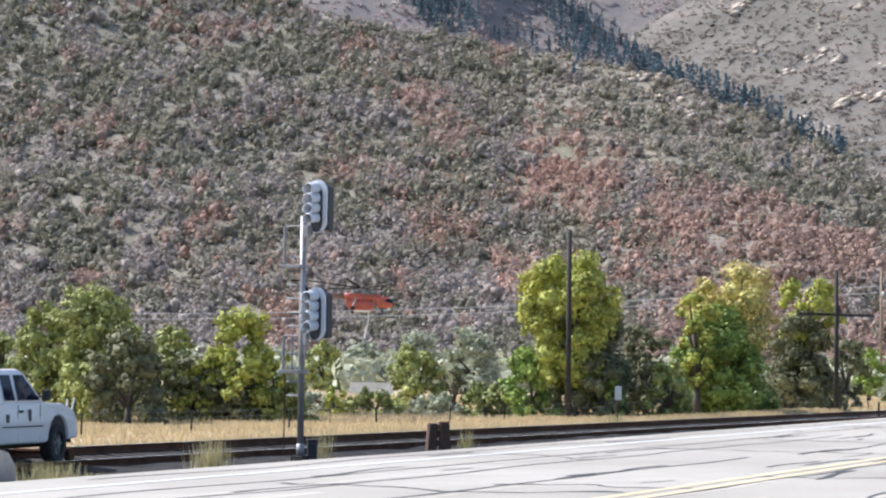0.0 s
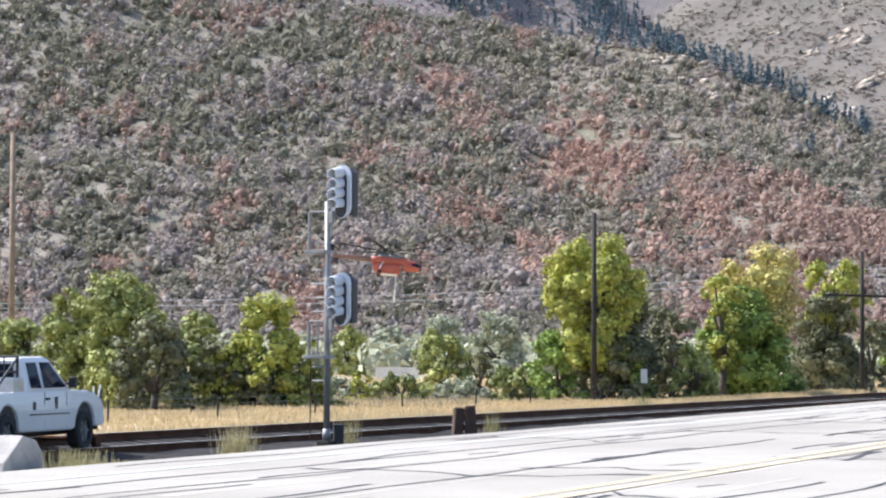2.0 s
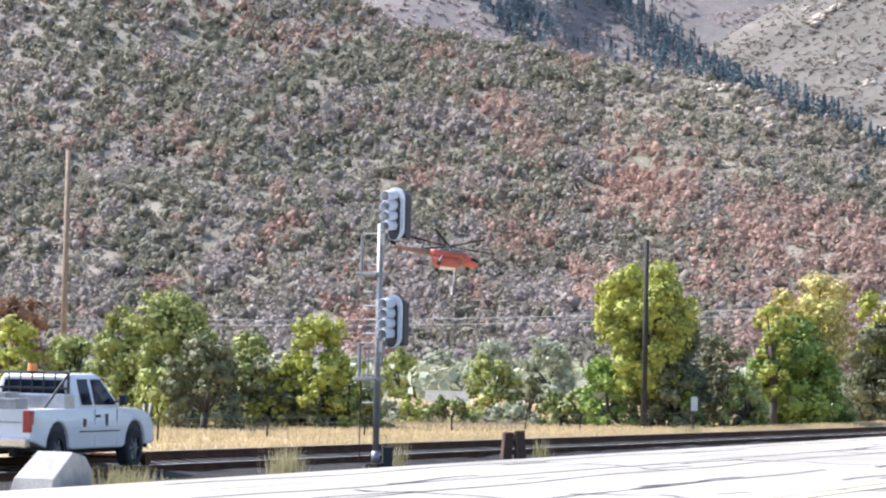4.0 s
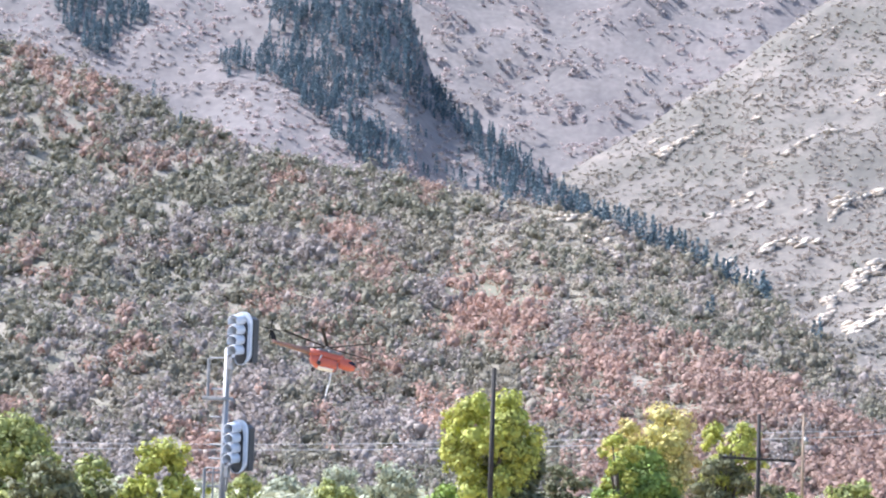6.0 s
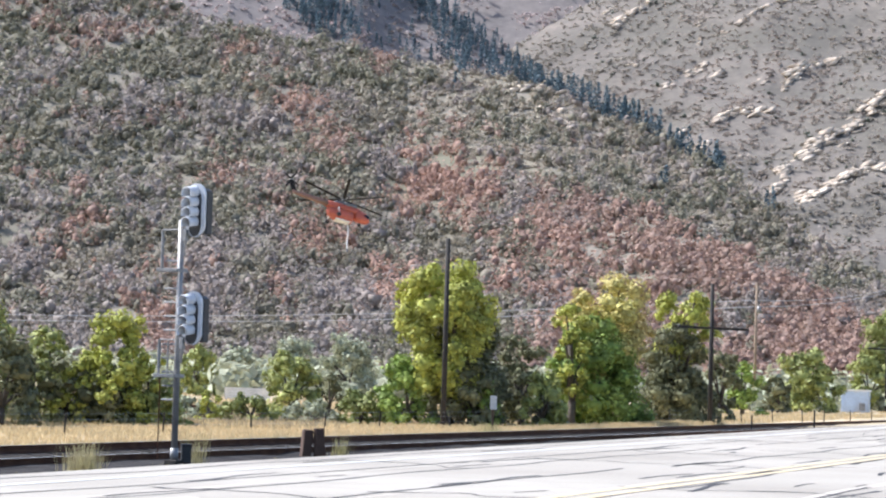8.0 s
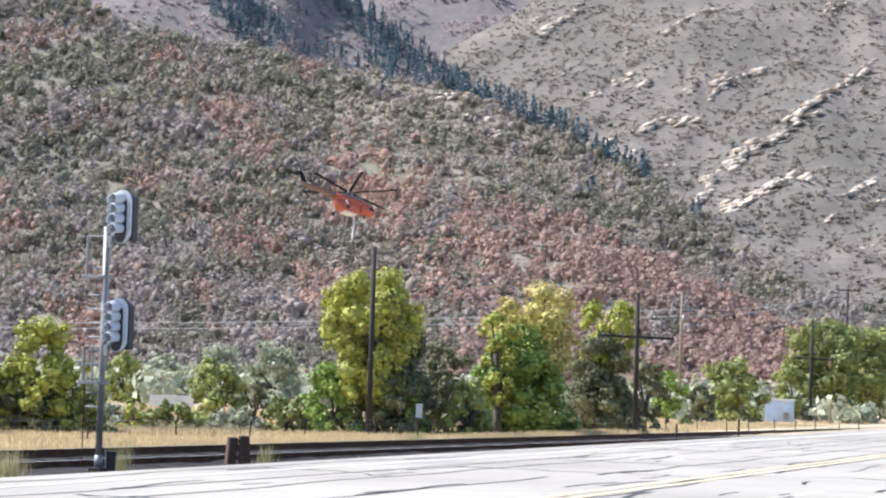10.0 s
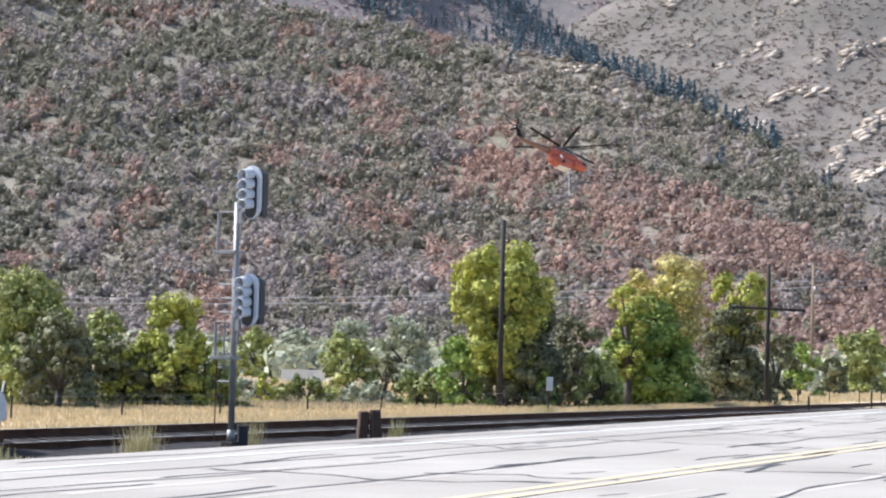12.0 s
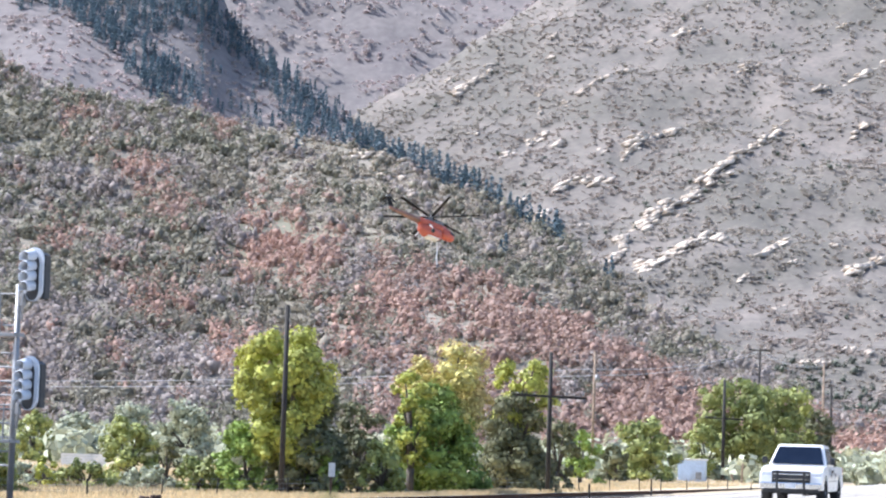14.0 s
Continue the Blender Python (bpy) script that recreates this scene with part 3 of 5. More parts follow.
def build_cover():
    r = np.random.default_rng(3)
    # scrub oak in three autumn tints, in drifts
    tints = {"green": [], "grey": [], "russet": []}
    for h, count, u0, u1 in ((FRONT, 15000, -1300, 900), (SPUR, 1900, 40, 1000)):
        k = 0
        while k < count:
            u, v = r.uniform(u0, u1), r.uniform(0, 1) ** 0.9
            p = h.place(u, v)
            e = (p.z - EYE) * FOCUS / p.y
            if h is FRONT and v > 0.62 and u > -150 and r.uniform() < 0.74:
                k += 1
                continue
            k += 1
            red = noise.noise(Vector((u / 130.0, e / 90.0, 2.0))) + 0.5 * noise.noise(Vector((u / 35.0, e / 30.0, 3.0)))
            red += 0.50 * math.exp(-((u + 40) / 330) ** 2 - ((e - 310) / 150) ** 2) + (1.0 if h is SPUR else 0)
            red += 0.35 * math.exp(-((u + 760) / 260) ** 2 - ((e - 690) / 90) ** 2)
            if h is FRONT and u > 60 and e > float(np.interp(u, SPUR.us, SPUR.crest)) - 10:
                red -= 0.55
            grey = noise.noise(Vector((u / 110.0, e / 80.0, 8.0))) + 0.55 * max(0.0, 1 - e / 260.0) + 0.25 * r.normal()
            red += 0.22 * r.normal()
            if red > 0.46:
                tints["russet"].append(p)
            elif grey > 0.22:
                tints["grey"].append(p)
            else:
                tints["green"].append(p)
    scrub("scrub_oak_thicket", tints["green"], 2.3, 0.54, 34, M_OAK, "dull green scrub oak on the hillside", 1.2, 3)
    scrub("scrub_oak_thicket", tints["grey"], 2.3, 0.54, 34, M_OAK_GREY, "grey leafless scrub oak on the hillside", 1.25, 4)
    scrub("scrub_oak_thicket", tints["russet"], 2.3, 0.54, 34, M_OAK_RED, "russet autumn scrub oak on the hillside", 1.2, 5)

    def strew(h, count, u0, u1, v0, v1, keep=None):
        out = []
        while len(out) < count:
            u, v = r.uniform(u0, u1), r.uniform(v0, v1)
            if keep is None or keep(u, v):
                out.append(h.place(u, v))
        return out
    scrub("sage_scrub", strew(RIGHT, 20000, -60, 1150, 0.02, 1.0, lambda u, v: noise.noise(Vector((u / 70.0 - v * 6, v * 16, 9))) > r.uniform(-0.9, 0.5)), 2.2, 0.62, 9, M_SAGE, "grey-green sagebrush on the mountain slope", 0.38, 6, 1)
    scrub("juniper_scrub", strew(RIGHT, 330, 500, 1150, 0.0, 0.16), 2.2, 0.6, 30, M_JUNIPER, "dark junipers at the foot of the mountain", 1.25, 15)
    scrub("juniper_scrub", strew(RIGHT, 260, 60, 1150, 0.16, 0.95), 1.9, 0.6, 20, M_JUNIPER, "scattered dark bushes on the mountain slope", 0.9, 16)
    # added row: its dark leaves draw the shadow line behind the spur
    scrub("juniper_scrub", strew(SPUR, 90, 190, 480, 0.99, 1.07), 1.7, 0.5, 26, M_JUNIPER, "dark bushes added for the shadowed gap along the spur crest", 1.0, 17)
    scrub("pale_brush", strew(FRONT, 4600, -330, 900, 0.56, 1.0, lambda u, v: v > float(np.interp(u, [-400, 0, 300], [0.95, 0.68, 0.56]))), 1.5, 0.45, 12, M_PALE_BRUSH, "pale dry brush and grass below the ridge", 0.7, 9, 1)
    scrub("upland_brush", strew(MID, 7000, -1000, 420, 0.3, 1.0), 2.0, 0.8, 7, M_BRUSH, "dull brush on the upper slope", 0.4, 7, 1)
    scrub("upland_brush", strew(BACK, 8000, -500, 700, 0.1, 0.75), 3.6, 1.4, 7, M_BRUSH, "distant brown brush", 0.4, 8, 1)
    ridge = []
    for i in range(400):
        u = r.uniform(-60, 425)
        ridge.append(FRONT.place(u, 1.0 + abs(r.normal()) * 0.05) - Vector((0, 0, 1.0)))
    for u in np.linspace(180, 426, 30):
        ridge.append(FRONT.place(u + r.normal() * 4, 0.985))
    for u, e in ((-52, 512), (-60, 508), (318, 335), (310, 332), (508, 296), (498, 300), (-690, 690), (-640, 640)):
        ridge.append(FRONT.place(u, FRONT.rise(u, e)))
    firs("fir_ridge", ridge, 8.5, M_FIR_HAZED, "firs along the ridge and gully, haze put into their blue colour", 12)
    wood = [(-575, 770), (-495, 800), (-500, 960), (-225, 960), (-205, 800), (-200, 752), (-155, 706), (-82, 655), (-10, 606), (51, 562), (113, 514), (160, 470), (40, 520), (-49, 545), (-191, 575), (-261, 580), (-334, 620), (-396, 662), (-448, 700), (-469, 725), (-571, 738)]
    glade = [(-360, 700), (-317, 712), (-257, 730), (-184, 678), (-132, 642), (-75, 575), (-110, 568), (-225, 596), (-270, 644), (-340, 676)]
    patch = [(-900, 960), (-872, 850), (-828, 780), (-767, 776), (-753, 823), (-708, 830), (-700, 960)]
    gully = []
    while len(gully) < 1700:
        u, e = r.uniform(-900, 170), r.uniform(470, 960)
        if not (inside(u, e, wood) or inside(u, e, patch)) or (inside(u, e, glade) and r.uniform() > 0.06):
            continue
        v = MID.rise(u, e)
        gully.append(MID.place(u, v) if v < 1 else BACK.place(u, BACK.rise(u, e)))
    firs("fir_wood", gully, 9.5, M_FIR_HAZED, "fir wood filling the gully, haze put into its blue colour", 13)
    for i, band in enumerate([
            (214, 622, 283, 671, 6), (300, 515, 340, 535, 5), (350, 550, 380, 563, 7), (395, 543, 415, 550, 5), (372, 402, 398, 428, 11), (405, 455, 426, 466, 7),
            (440, 470, 505, 485, 9), (510, 520, 560, 560, 10), (560, 560, 622, 585, 8), (505, 345, 545, 395, 16), (545, 395, 615, 445, 17), (613, 445, 684, 478, 10),
            (684, 478, 723, 525, 9), (723, 525, 813, 600, 7), (560, 322, 620, 350, 11), (620, 350, 700, 385, 16), (765, 342, 818, 382, 6), (925, 332, 1000, 358, 9),
            (860, 655, 990, 714, 4), (926, 569, 966, 601, 6), (605, 745, 656, 767, 4), (436, 631, 526, 675, 3), (720, 663, 800, 707, 3), (330, 430, 345, 440, 5)]):
        outcrop("rock_outcrop", RIGHT, *band, 20 + i, "pale limestone outcrop on the mountain slope")
    for i in range(46):
        u = r.uniform(180, 1080)
        e = r.uniform(230, float(np.interp(u, RIGHT.us, RIGHT.crest)) - 40)
        outcrop("rock_outcrop", RIGHT, u, e, u + r.uniform(6, 26), e + r.uniform(3, 16), 2.5, 90 + i, "small pale rock ledge on the mountain slope", 0.9)
    outcrop("rock_outcrop", FRONT, 20, 500, 113, 507, 5, 50, "pale bare rock patch below the ridge", 1.0)
    outcrop("rock_outcrop", FRONT, 90, 470, 132, 490, 12, 52, "pale bare rock patch below the ridge", 1.0)
    outcrop("rock_outcrop", FRONT, 125, 452, 158, 434, 6, 53, "pale bare rock patch below the ridge", 1.0)
    for k, (u, e, w) in enumerate([(500, 240, 66), (585, 198, 50), (700, 150, 40), (850, 160, 50), (930, 190, 45)]):
        outcrop("rock_outcrop", RIGHT, u, e, u + w, e, 7, 60 + k, "pale bank of rock at the foot of the slope", 1.3)


# ---- trees ----
def tree(u, depth, foot, top, half, material, label, low=0.25, seed=1, dense=1.0, name="tree", category="tree", lobes=16, trunk=True, leaf=0.17):
    """A tree by bearing, depth, its foot and top (4800ths from eye level) and half its width (4800ths)."""
    r = np.random.default_rng(seed)
    k = depth / FOCUS
    base = at(u, depth, EYE + foot * k)
    hgt, w = (top - foot) * k, half * k * 1.12
    ob = thing(name, Matrix.Translation(base), label, category)
    cs, rs = [], []
    for i in range(lobes):
        f = low + (0.90 - low) * (i + 0.5) / lobes
        g = (f - low) / (1 - low)
        prof = math.sqrt(max(0.05, 1 - (2 * g - 0.95) ** 2)) if low > 0.1 else math.sqrt(max(0.08, 1 - (1.05 * g) ** 2))
        a = i * 2.4 + r.uniform(-0.5, 0.5)
        d = w * prof * r.uniform(0.40, 0.86)
        s = w * r.uniform(0.17, 0.36)
        s = min(s, hgt * 0.22)
        f += r.uniform(-0.05, 0.05)
        cs.append((d * math.cos(a), d * math.sin(a), max(s * 0.6, min(hgt * f, hgt - s * 0.9))))
        rs.append((s * 1.1, s * 1.1, s * r.uniform(0.8, 1.05)))
    # smaller sprays break up the outline
    for i in range(lobes * 2):
        j = r.integers(0, lobes)
        d = r.normal(size=3)
        d /= np.linalg.norm(d)
        c = np.array(cs[j]) + d * np.array(rs[j]) * 0.95
        c[2] = max(c[2], 0.25)
        cs.append(tuple(c))
        s = rs[j][0] * r.uniform(0.3, 0.5)
        rs.append((s, s, s))
    cs, rs = np.array(cs), np.array(rs)
    vs, fs, off = [], [], 0
    for c, q in zip(cs, rs):
        n = max(20, int(dense * 120 * q[0] * q[0] / (leaf / 0.17) ** 2))
        v, f = leaf_cards([c], [q], n, leaf, r, 0.2, 0.42)
        vs.append(v)
        fs.append(f + off)
        off += len(v)
    lv, lf = lumps(cs, rs, 1, r, 0.5, 0.58)
    crown = new("crown", foliage_mesh("crown", np.concatenate(vs), np.concatenate(fs), lv, lf, material))
    crown.parent = ob
    bm = B()
    tr = 0.035 * hgt + 0.03
    fork = Vector((0.05 * w, 0, hgt * max(0.22, low * 0.9)))
    rod(bm, (0, 0, -0.2), fork, tr, tr * 0.75, 9)
    for j in r.choice(lobes, min(lobes, 8), False):
        mid = fork.lerp(Vector(cs[j]), 0.5) + Vector((0, 0, 0.08 * hgt))
        rod(bm, fork, mid, tr * 0.5, tr * 0.3, 6)
        rod(bm, mid, cs[j], tr * 0.3, tr * 0.1, 6)
    part("trunk", bm, M_BARK, ob, smooth=True)
    return ob


def build_trees():
    T = [
        # bearing, depth, foot, top, half width, material, label, low
        (-62, 166, -76, 214, 84, M_LEAF_Y, "tall cottonwood with yellow-green autumn crown", 0.22, 30),
        # dark copy behind: the cottonwood's shaded right side, put into leaf colour
        (-36, 171, -74, 150, 84, M_LEAF_DK_SHADE, "dark tree standing for the tall cottonwood's shaded side", 0.08, 24),
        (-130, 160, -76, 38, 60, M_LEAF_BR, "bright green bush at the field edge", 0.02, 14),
        (72, 176, -72, 82, 52, M_LEAF_DK_SHADE, "tree at the field edge with shade in its dark leaf colour", 0.05, 14),
        (222, 176, -70, 192, 78, M_LEAF_GOLD, "golden cottonwood behind green trees", 0.25, 22),
        (160, 178, -70, 140, 44, M_LEAF_Y, "yellow-green tree in the grove", 0.25, 14),
        (208, 163, -74, 108, 92, M_LEAF_BR, "rounded bright green tree", 0.02, 26),
        (352, 178, -68, 176, 54, M_LEAF_Y, "yellow-green cottonwood in the grove", 0.45, 18),
        (345, 172, -70, 105, 66, M_LEAF_DK_SHADE, "grove tree with shade put into its dark leaf colour", 0.05, 16),
        (345, 158, -76, 44, 66, M_LEAF_DK_SHADE, "grove bush with shade put into its dark leaf colour", 0.02, 16),
        (110, 166, -76, 20, 44, M_LEAF, "green bush between two tall trees", 0.02, 12),
        (420, 190, -64, 70, 46, M_LEAF_DK_SHADE, "dark bushy tree beside a pole", 0.03, 12),
        (462, 182, -62, 44, 36, M_LEAF_BR, "small bright green tree beside a pole", 0.08, 10),
        (524, 205, -54, 20, 34, M_LEAF_DK_SHADE, "low dark green bush beyond the track", 0.02, 9),
        (580, 215, -52, 66, 62, M_LEAF, "rounded green tree beyond the track", 0.04, 16),
        (684, 240, -46, 56, 40, M_LEAF, "green tree behind a railway hut", 0.05, 12),
        (748, 250, -44, 142, 70, M_LEAF_OL, "large spreading olive-green tree by the poles", 0.25, 22),
        (815, 255, -44, 128, 62, M_LEAF, "large green tree by the road bend", 0.25, 18),
        (880, 262, -42, 90, 46, M_LEAF_DK_SHADE, "dark green tree by the road bend", 0.06, 12),
        (-336, 178, -68, 38, 56, M_LEAF, "green bush beside the field", 0.02, 14),
        (-268, 190, -66, 0, 36, M_LEAF_DK_SHADE, "low dark bush beside the field", 0.02, 8),
        (-236, 250, -48, 64, 54, M_LEAF_GR, "willow paled in leaf colour for dusty haze", 0.04, 14),
        (-428, 260, -46, 40, 46, M_LEAF_GR, "pale willow beyond the field", 0.04, 12),
        (-500, 230, -52, 36, 44, M_LEAF, "green tree beyond the field", 0.05, 11),
        (-330, 300, -40, 58, 60, M_LEAF_GR, "pale willow far beyond the field", 0.05, 11),
        (-478, 165, -78, -42, 26, M_LEAF_Y, "low yellow-green shrub in dry grass", 0.0, 7),
        (-645, 150, -80, 102, 66, M_LEAF_Y, "yellow-green tree at the field edge", 0.06, 22),
        (-585, 155, -80, 30, 44, M_LEAF_Y, "yellow bushy tree at the field edge", 0.03, 12),
        (-715, 155, -80, 10, 44, M_LEAF_Y, "yellowish bush at the field edge", 0.02, 10),
        (-765, 165, -76, 82, 46, M_LEAF, "green tree in the hedge", 0.08, 14),
        (-900, 150, -84, 140, 92, M_LEAF, "broad green tree in the hedge", 0.10, 26),
        (-1000, 155, -82, 112, 66, M_LEAF, "broad green tree in the hedge", 0.08, 18),
        (-850, 142, -88, 60, 70, M_LEAF_DK_SHADE, "hedge tree with shade put into its dark leaf colour", 0.03, 16),
        (-1090, 170, -76, 62, 60, M_LEAF, "green bush behind the parked truck", 0.02, 14),
        (-1190, 175, -76, 85, 52, M_LEAF_Y, "yellow-green tree behind the parked truck", 0.05, 14),
        (-1200, 240, -52, 130, 70, M_LEAF_RB, "russet tree behind the parked truck", 0.05, 16),
        (-1330, 180, -74, 120, 90, M_LEAF, "green tree beyond the parked truck", 0.05, 16),
        (-650, 150, -80, -10, 66, M_LEAF_DK_SHADE, "undergrowth with shade-dark leaves below the yellow-green tree", 0.0, 14),
        (-735, 152, -80, 20, 56, M_LEAF_DK_SHADE, "dark bush in the hedge", 0.0, 12),
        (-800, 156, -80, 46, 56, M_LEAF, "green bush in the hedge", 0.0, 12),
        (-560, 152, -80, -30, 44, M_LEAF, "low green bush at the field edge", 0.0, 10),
        (-20, 170, -76, 40, 70, M_LEAF_DK_SHADE, "undergrowth with shade-dark leaves behind the tall cottonwood", 0.0, 14),
        (-408, 170, -76, -46, 62, M_LEAF_OL, "low olive brush at the field edge", 0.0, 10),
        (-300, 170, -76, -52, 56, M_LEAF_GR, "low grey-green brush at the field edge", 0.0, 10),
        (-212, 170, -76, -34, 52, M_LEAF_OL, "low olive brush at the field edge", 0.0, 10),
        (-505, 170, -76, -50, 50, M_LEAF_GR, "low grey-green brush at the field edge", 0.0, 10),
        (10, 165, -76, -5, 42, M_LEAF_BR, "green undergrowth below a tall cottonwood", 0.0, 9),
        (120, 168, -76, -30, 40, M_LEAF_GR, "grey-green sage at the field edge", 0.0, 9),
    ]
    for i, (u, d, foot, top, half, m, label, low, lobes) in enumerate(T):
        if d < 200 and u < 440:  # the hedge stands close behind the field
            d = max(2.42 * FOCUS / ((35 if u < -550 else 24) - foot), 32 / (math.sin(ROAD) - math.cos(ROAD) * u / FOCUS) if u > -200 else 0)
            foot = -2.42 * FOCUS / d
        tree(u, d, foot, top, half, m, label, low, 100 + i, 1.0 if d < 200 else 0.8, lobes=int(lobes * 1.5), name="tree" if top - foot > 60 else "bush", category="tree" if top - foot > 60 else "bush", leaf=0.095 if d < 150 else 0.13 if d < 200 else 0.19)
    # a belt of far trees at the foot of the hills
    r = np.random.default_rng(77)
    cs, rs = [], []
    for i in range(950):
        u, d = r.uniform(-1900, 1300), r.uniform(215, 600)
        s = r.uniform(1.2, 2.8) * (0.6 if d < 330 else 1.0)
        p = at(u, d, GROUND + s * 0.8)
        cs.append(tuple(p))
        rs.append((s * 1.2, s * 1.2, s))
    v, f = leaf_cards(cs, rs, 60, 0.55, r, 0.3)
    tagged(new("far_brush", cards_mesh("far_brush", v, f, M_LEAF_GR)), "pale brush and willows on the valley floor", "shrubs", kind="stuff")


def blades(name, count, pick, height, width, material, label, category, seed, fan=5):
    """Tufts of narrow upright blades."""
    r = np.random.default_rng(seed)
    vs = []
    for i in range(count):
        p = pick(r)
        for j in range(fan):
            a = r.uniform(0, 2 * math.pi)
            h = height * r.uniform(0.5, 1.25)
            lean = r.normal(0, 0.22, 2) * h
            o = r.normal(0, 0.10, 2)
            c, s = math.cos(a) * width, math.sin(a) * width
            b = np.array((p.x + o[0], p.y + o[1], p.z - 0.04))
            vs.append(np.array([b + (c, s, 0), b - (c, s, 0), b + (lean[0] - c * 0.3, lean[1] - s * 0.3, h), b + (lean[0] + c * 0.3, lean[1] + s * 0.3, h)]))
    v = np.concatenate(vs)
    ob = new(name, cards_mesh(name, v, np.arange(len(v)).reshape(-1, 4), material))
    return tagged(ob, label, category, kind="stuff")


def build_grass():
    def field(r):
        d = r.uniform(86, 200) if r.uniform() < 0.75 else r.uniform(70, 110)
        while True:
            u = r.uniform(-1450, 900)
            p = at(u, d)
            n = -p.x * math.cos(ROAD) + p.y * math.sin(ROAD)
            if n > 29.5:
                return Vector((p.x, p.y, ground_height(n)))
            d = r.uniform(86, 240)
    blades("field_grass", 30000, field, 0.20, 0.035, M_GRASS, "dry yellow field grass", "grass", 31)

    def far_edge(r):
        p = at(r.uniform(-1500, -260), r.uniform(98, 150))
        return Vector((p.x, p.y, -0.95))
    blades("dead_brush", 3000, far_edge, 0.42, 0.03, M_DEAD, "tan dead brush along the edge of the field", "shrubs", 34, 7)

    def bank(r):
        s, n = r.uniform(18, 130), r.uniform(16.95, 18.3)
        return road(s, n, ground_height(n) + 0.08)
    blades("verge_weeds", 900, bank, 0.10, 0.010, M_WEED, "sparse dry weeds on the gravel verge", "grass", 32)

    def side(r):
        s, n = r.uniform(24, 130), r.uniform(28.4, 30)
        return road(s, n, ground_height(n))
    blades("track_grass", 5000, side, 0.30, 0.022, M_GRASS, "dry grass beside the railway", "grass", 33)
    for i, (u, d, h, w, c) in enumerate([(-700, 52, 0.55, 0.30, 40), (-985, 44, 0.40, 0.5, 50), (-240, 67, 0.5, 0.15, 14), (-498, 60, 0.7, 0.10, 10), (-1290, 34, 0.5, 0.4, 50), (-905, 46, 0.18, 0.6, 40), (15, 97, 0.4, 0.6, 40)]):
        p = at(u, d)
        n = -p.x * math.cos(ROAD) + p.y * math.sin(ROAD)
        zz = ground_height(n) + 0.12
        blades("weed_clump", c, lambda r: Vector((p.x + r.normal() * w * 0.5, p.y + r.normal() * w * 0.5, zz)), h, 0.006, M_WEED, "tall dry weed clump beside the railway", "weeds", 40 + i, 9)


# ---- railway and roadside things ----
def build_signal():
    foot = at(-538, 56.5, -0.46)
    m = Matrix.Translation(foot) @ pose(0, 0, 0, 0, 0, ROAD_TURN - 100)
    sg = thing("railway_signal", m, "silver railway signal mast with two black-hooded heads and a ladder", "signal")
    # x: to the right across the track's near side; y: away from the camera
    part("mast", rod(rod(B(), (0, 0, 0), (0, 0, 5.0), 0.07, 0.06, 14), (0, 0, 0), (0, 0, 0.25), 0.09, 0.085, 14), M_GALV, sg, "galvanised tubular mast", True)
    part("base", box(B(), (0, 0, -0.10), (0.30, 0.30, 0.20), 0.02), M_TIE, sg, "dark footing")
    for z in (4.55, 2.30):
        bm = B()
        # rounded backing plate: outline with two half-round ends
        pts = []
        for i in range(13):
            a = math.pi * i / 12
            pts.append((0.24 * math.cos(a), 0.36 + 0.24 * math.sin(a)))
        for i in range(13):
            a = math.pi + math.pi * i / 12
            pts.append((0.24 * math.cos(a), -0.28 + 0.24 * math.sin(a)))
        f0 = [bm.verts.new((x, 0, h)) for x, h in pts]
        f1 = [bm.verts.new((x, 0.05, h)) for x, h in pts]
        bm.faces.new(f0)
        bm.faces.new(f1[::-1])
        for i in range(len(pts)):
            j = (i + 1) % len(pts)
            bm.faces.new((f0[i], f1[i], f1[j], f0[j]))
        bmesh.ops.recalc_face_normals(bm, faces=bm.faces)
        turn = pose(0.33, 0.0, z + 0.62, 0, 0, -3)
        head = part("signal_head", bm, M_HOOD, sg, "pale rounded backing plate")
        head.matrix_local = turn
        inner = B()
        a0 = [inner.verts.new((x * 0.62, -0.012, (h - 0.04) * 0.86 - 0.02)) for x, h in pts]
        a1 = [inner.verts.new((x * 0.62, 0.0, (h - 0.04) * 0.86 - 0.02)) for x, h in pts]
        inner.faces.new(a0)
        for i in range(len(pts)):
            j = (i + 1) % len(pts)
            inner.faces.new((a0[i], a1[i], a1[j], a0[j]))
        bmesh.ops.recalc_face_normals(inner, faces=inner.faces)
        part("face_plate", inner, M_BLACK, head, "black face plate")
        part("housing", prism(B(), [(-0.20, -0.46), (0.24, -0.46), (0.24, 0.44), (0.14, 0.50), (-0.20, 0.46)], 0.10, None, 0.03), M_BLACK, head, "black lamp housing").matrix_local = pose(0.02, 0.16, 0)
        for i in range(4):
            hz = 0.42 - 0.21 * i
            hb = B()
            n = 12
            r0 = 0.135
            ring = []
            for a in range(n + 1):
                t = math.radians(-35 + 250 * a / n)
                ring.append((r0 * math.cos(t), r0 * math.sin(t)))
            a0 = [hb.verts.new((x, -0.01, h)) for x, h in ring]
            a1 = [hb.verts.new((x * 0.95, -0.30, h * 0.95 - 0.04)) for x, h in ring]
            b0 = [hb.verts.new((x * 0.9, -0.01, h * 0.9)) for x, h in ring]
            b1 = [hb.verts.new((x * 0.86, -0.30, h * 0.86 - 0.04)) for x, h in ring]
            for q in range(n):
                hb.faces.new((a0[q], a0[q + 1], a1[q + 1], a1[q]))
                hb.faces.new((b0[q], b1[q], b1[q + 1], b0[q + 1]))
                hb.faces.new((a1[q], a1[q + 1], b1[q + 1], b1[q]))
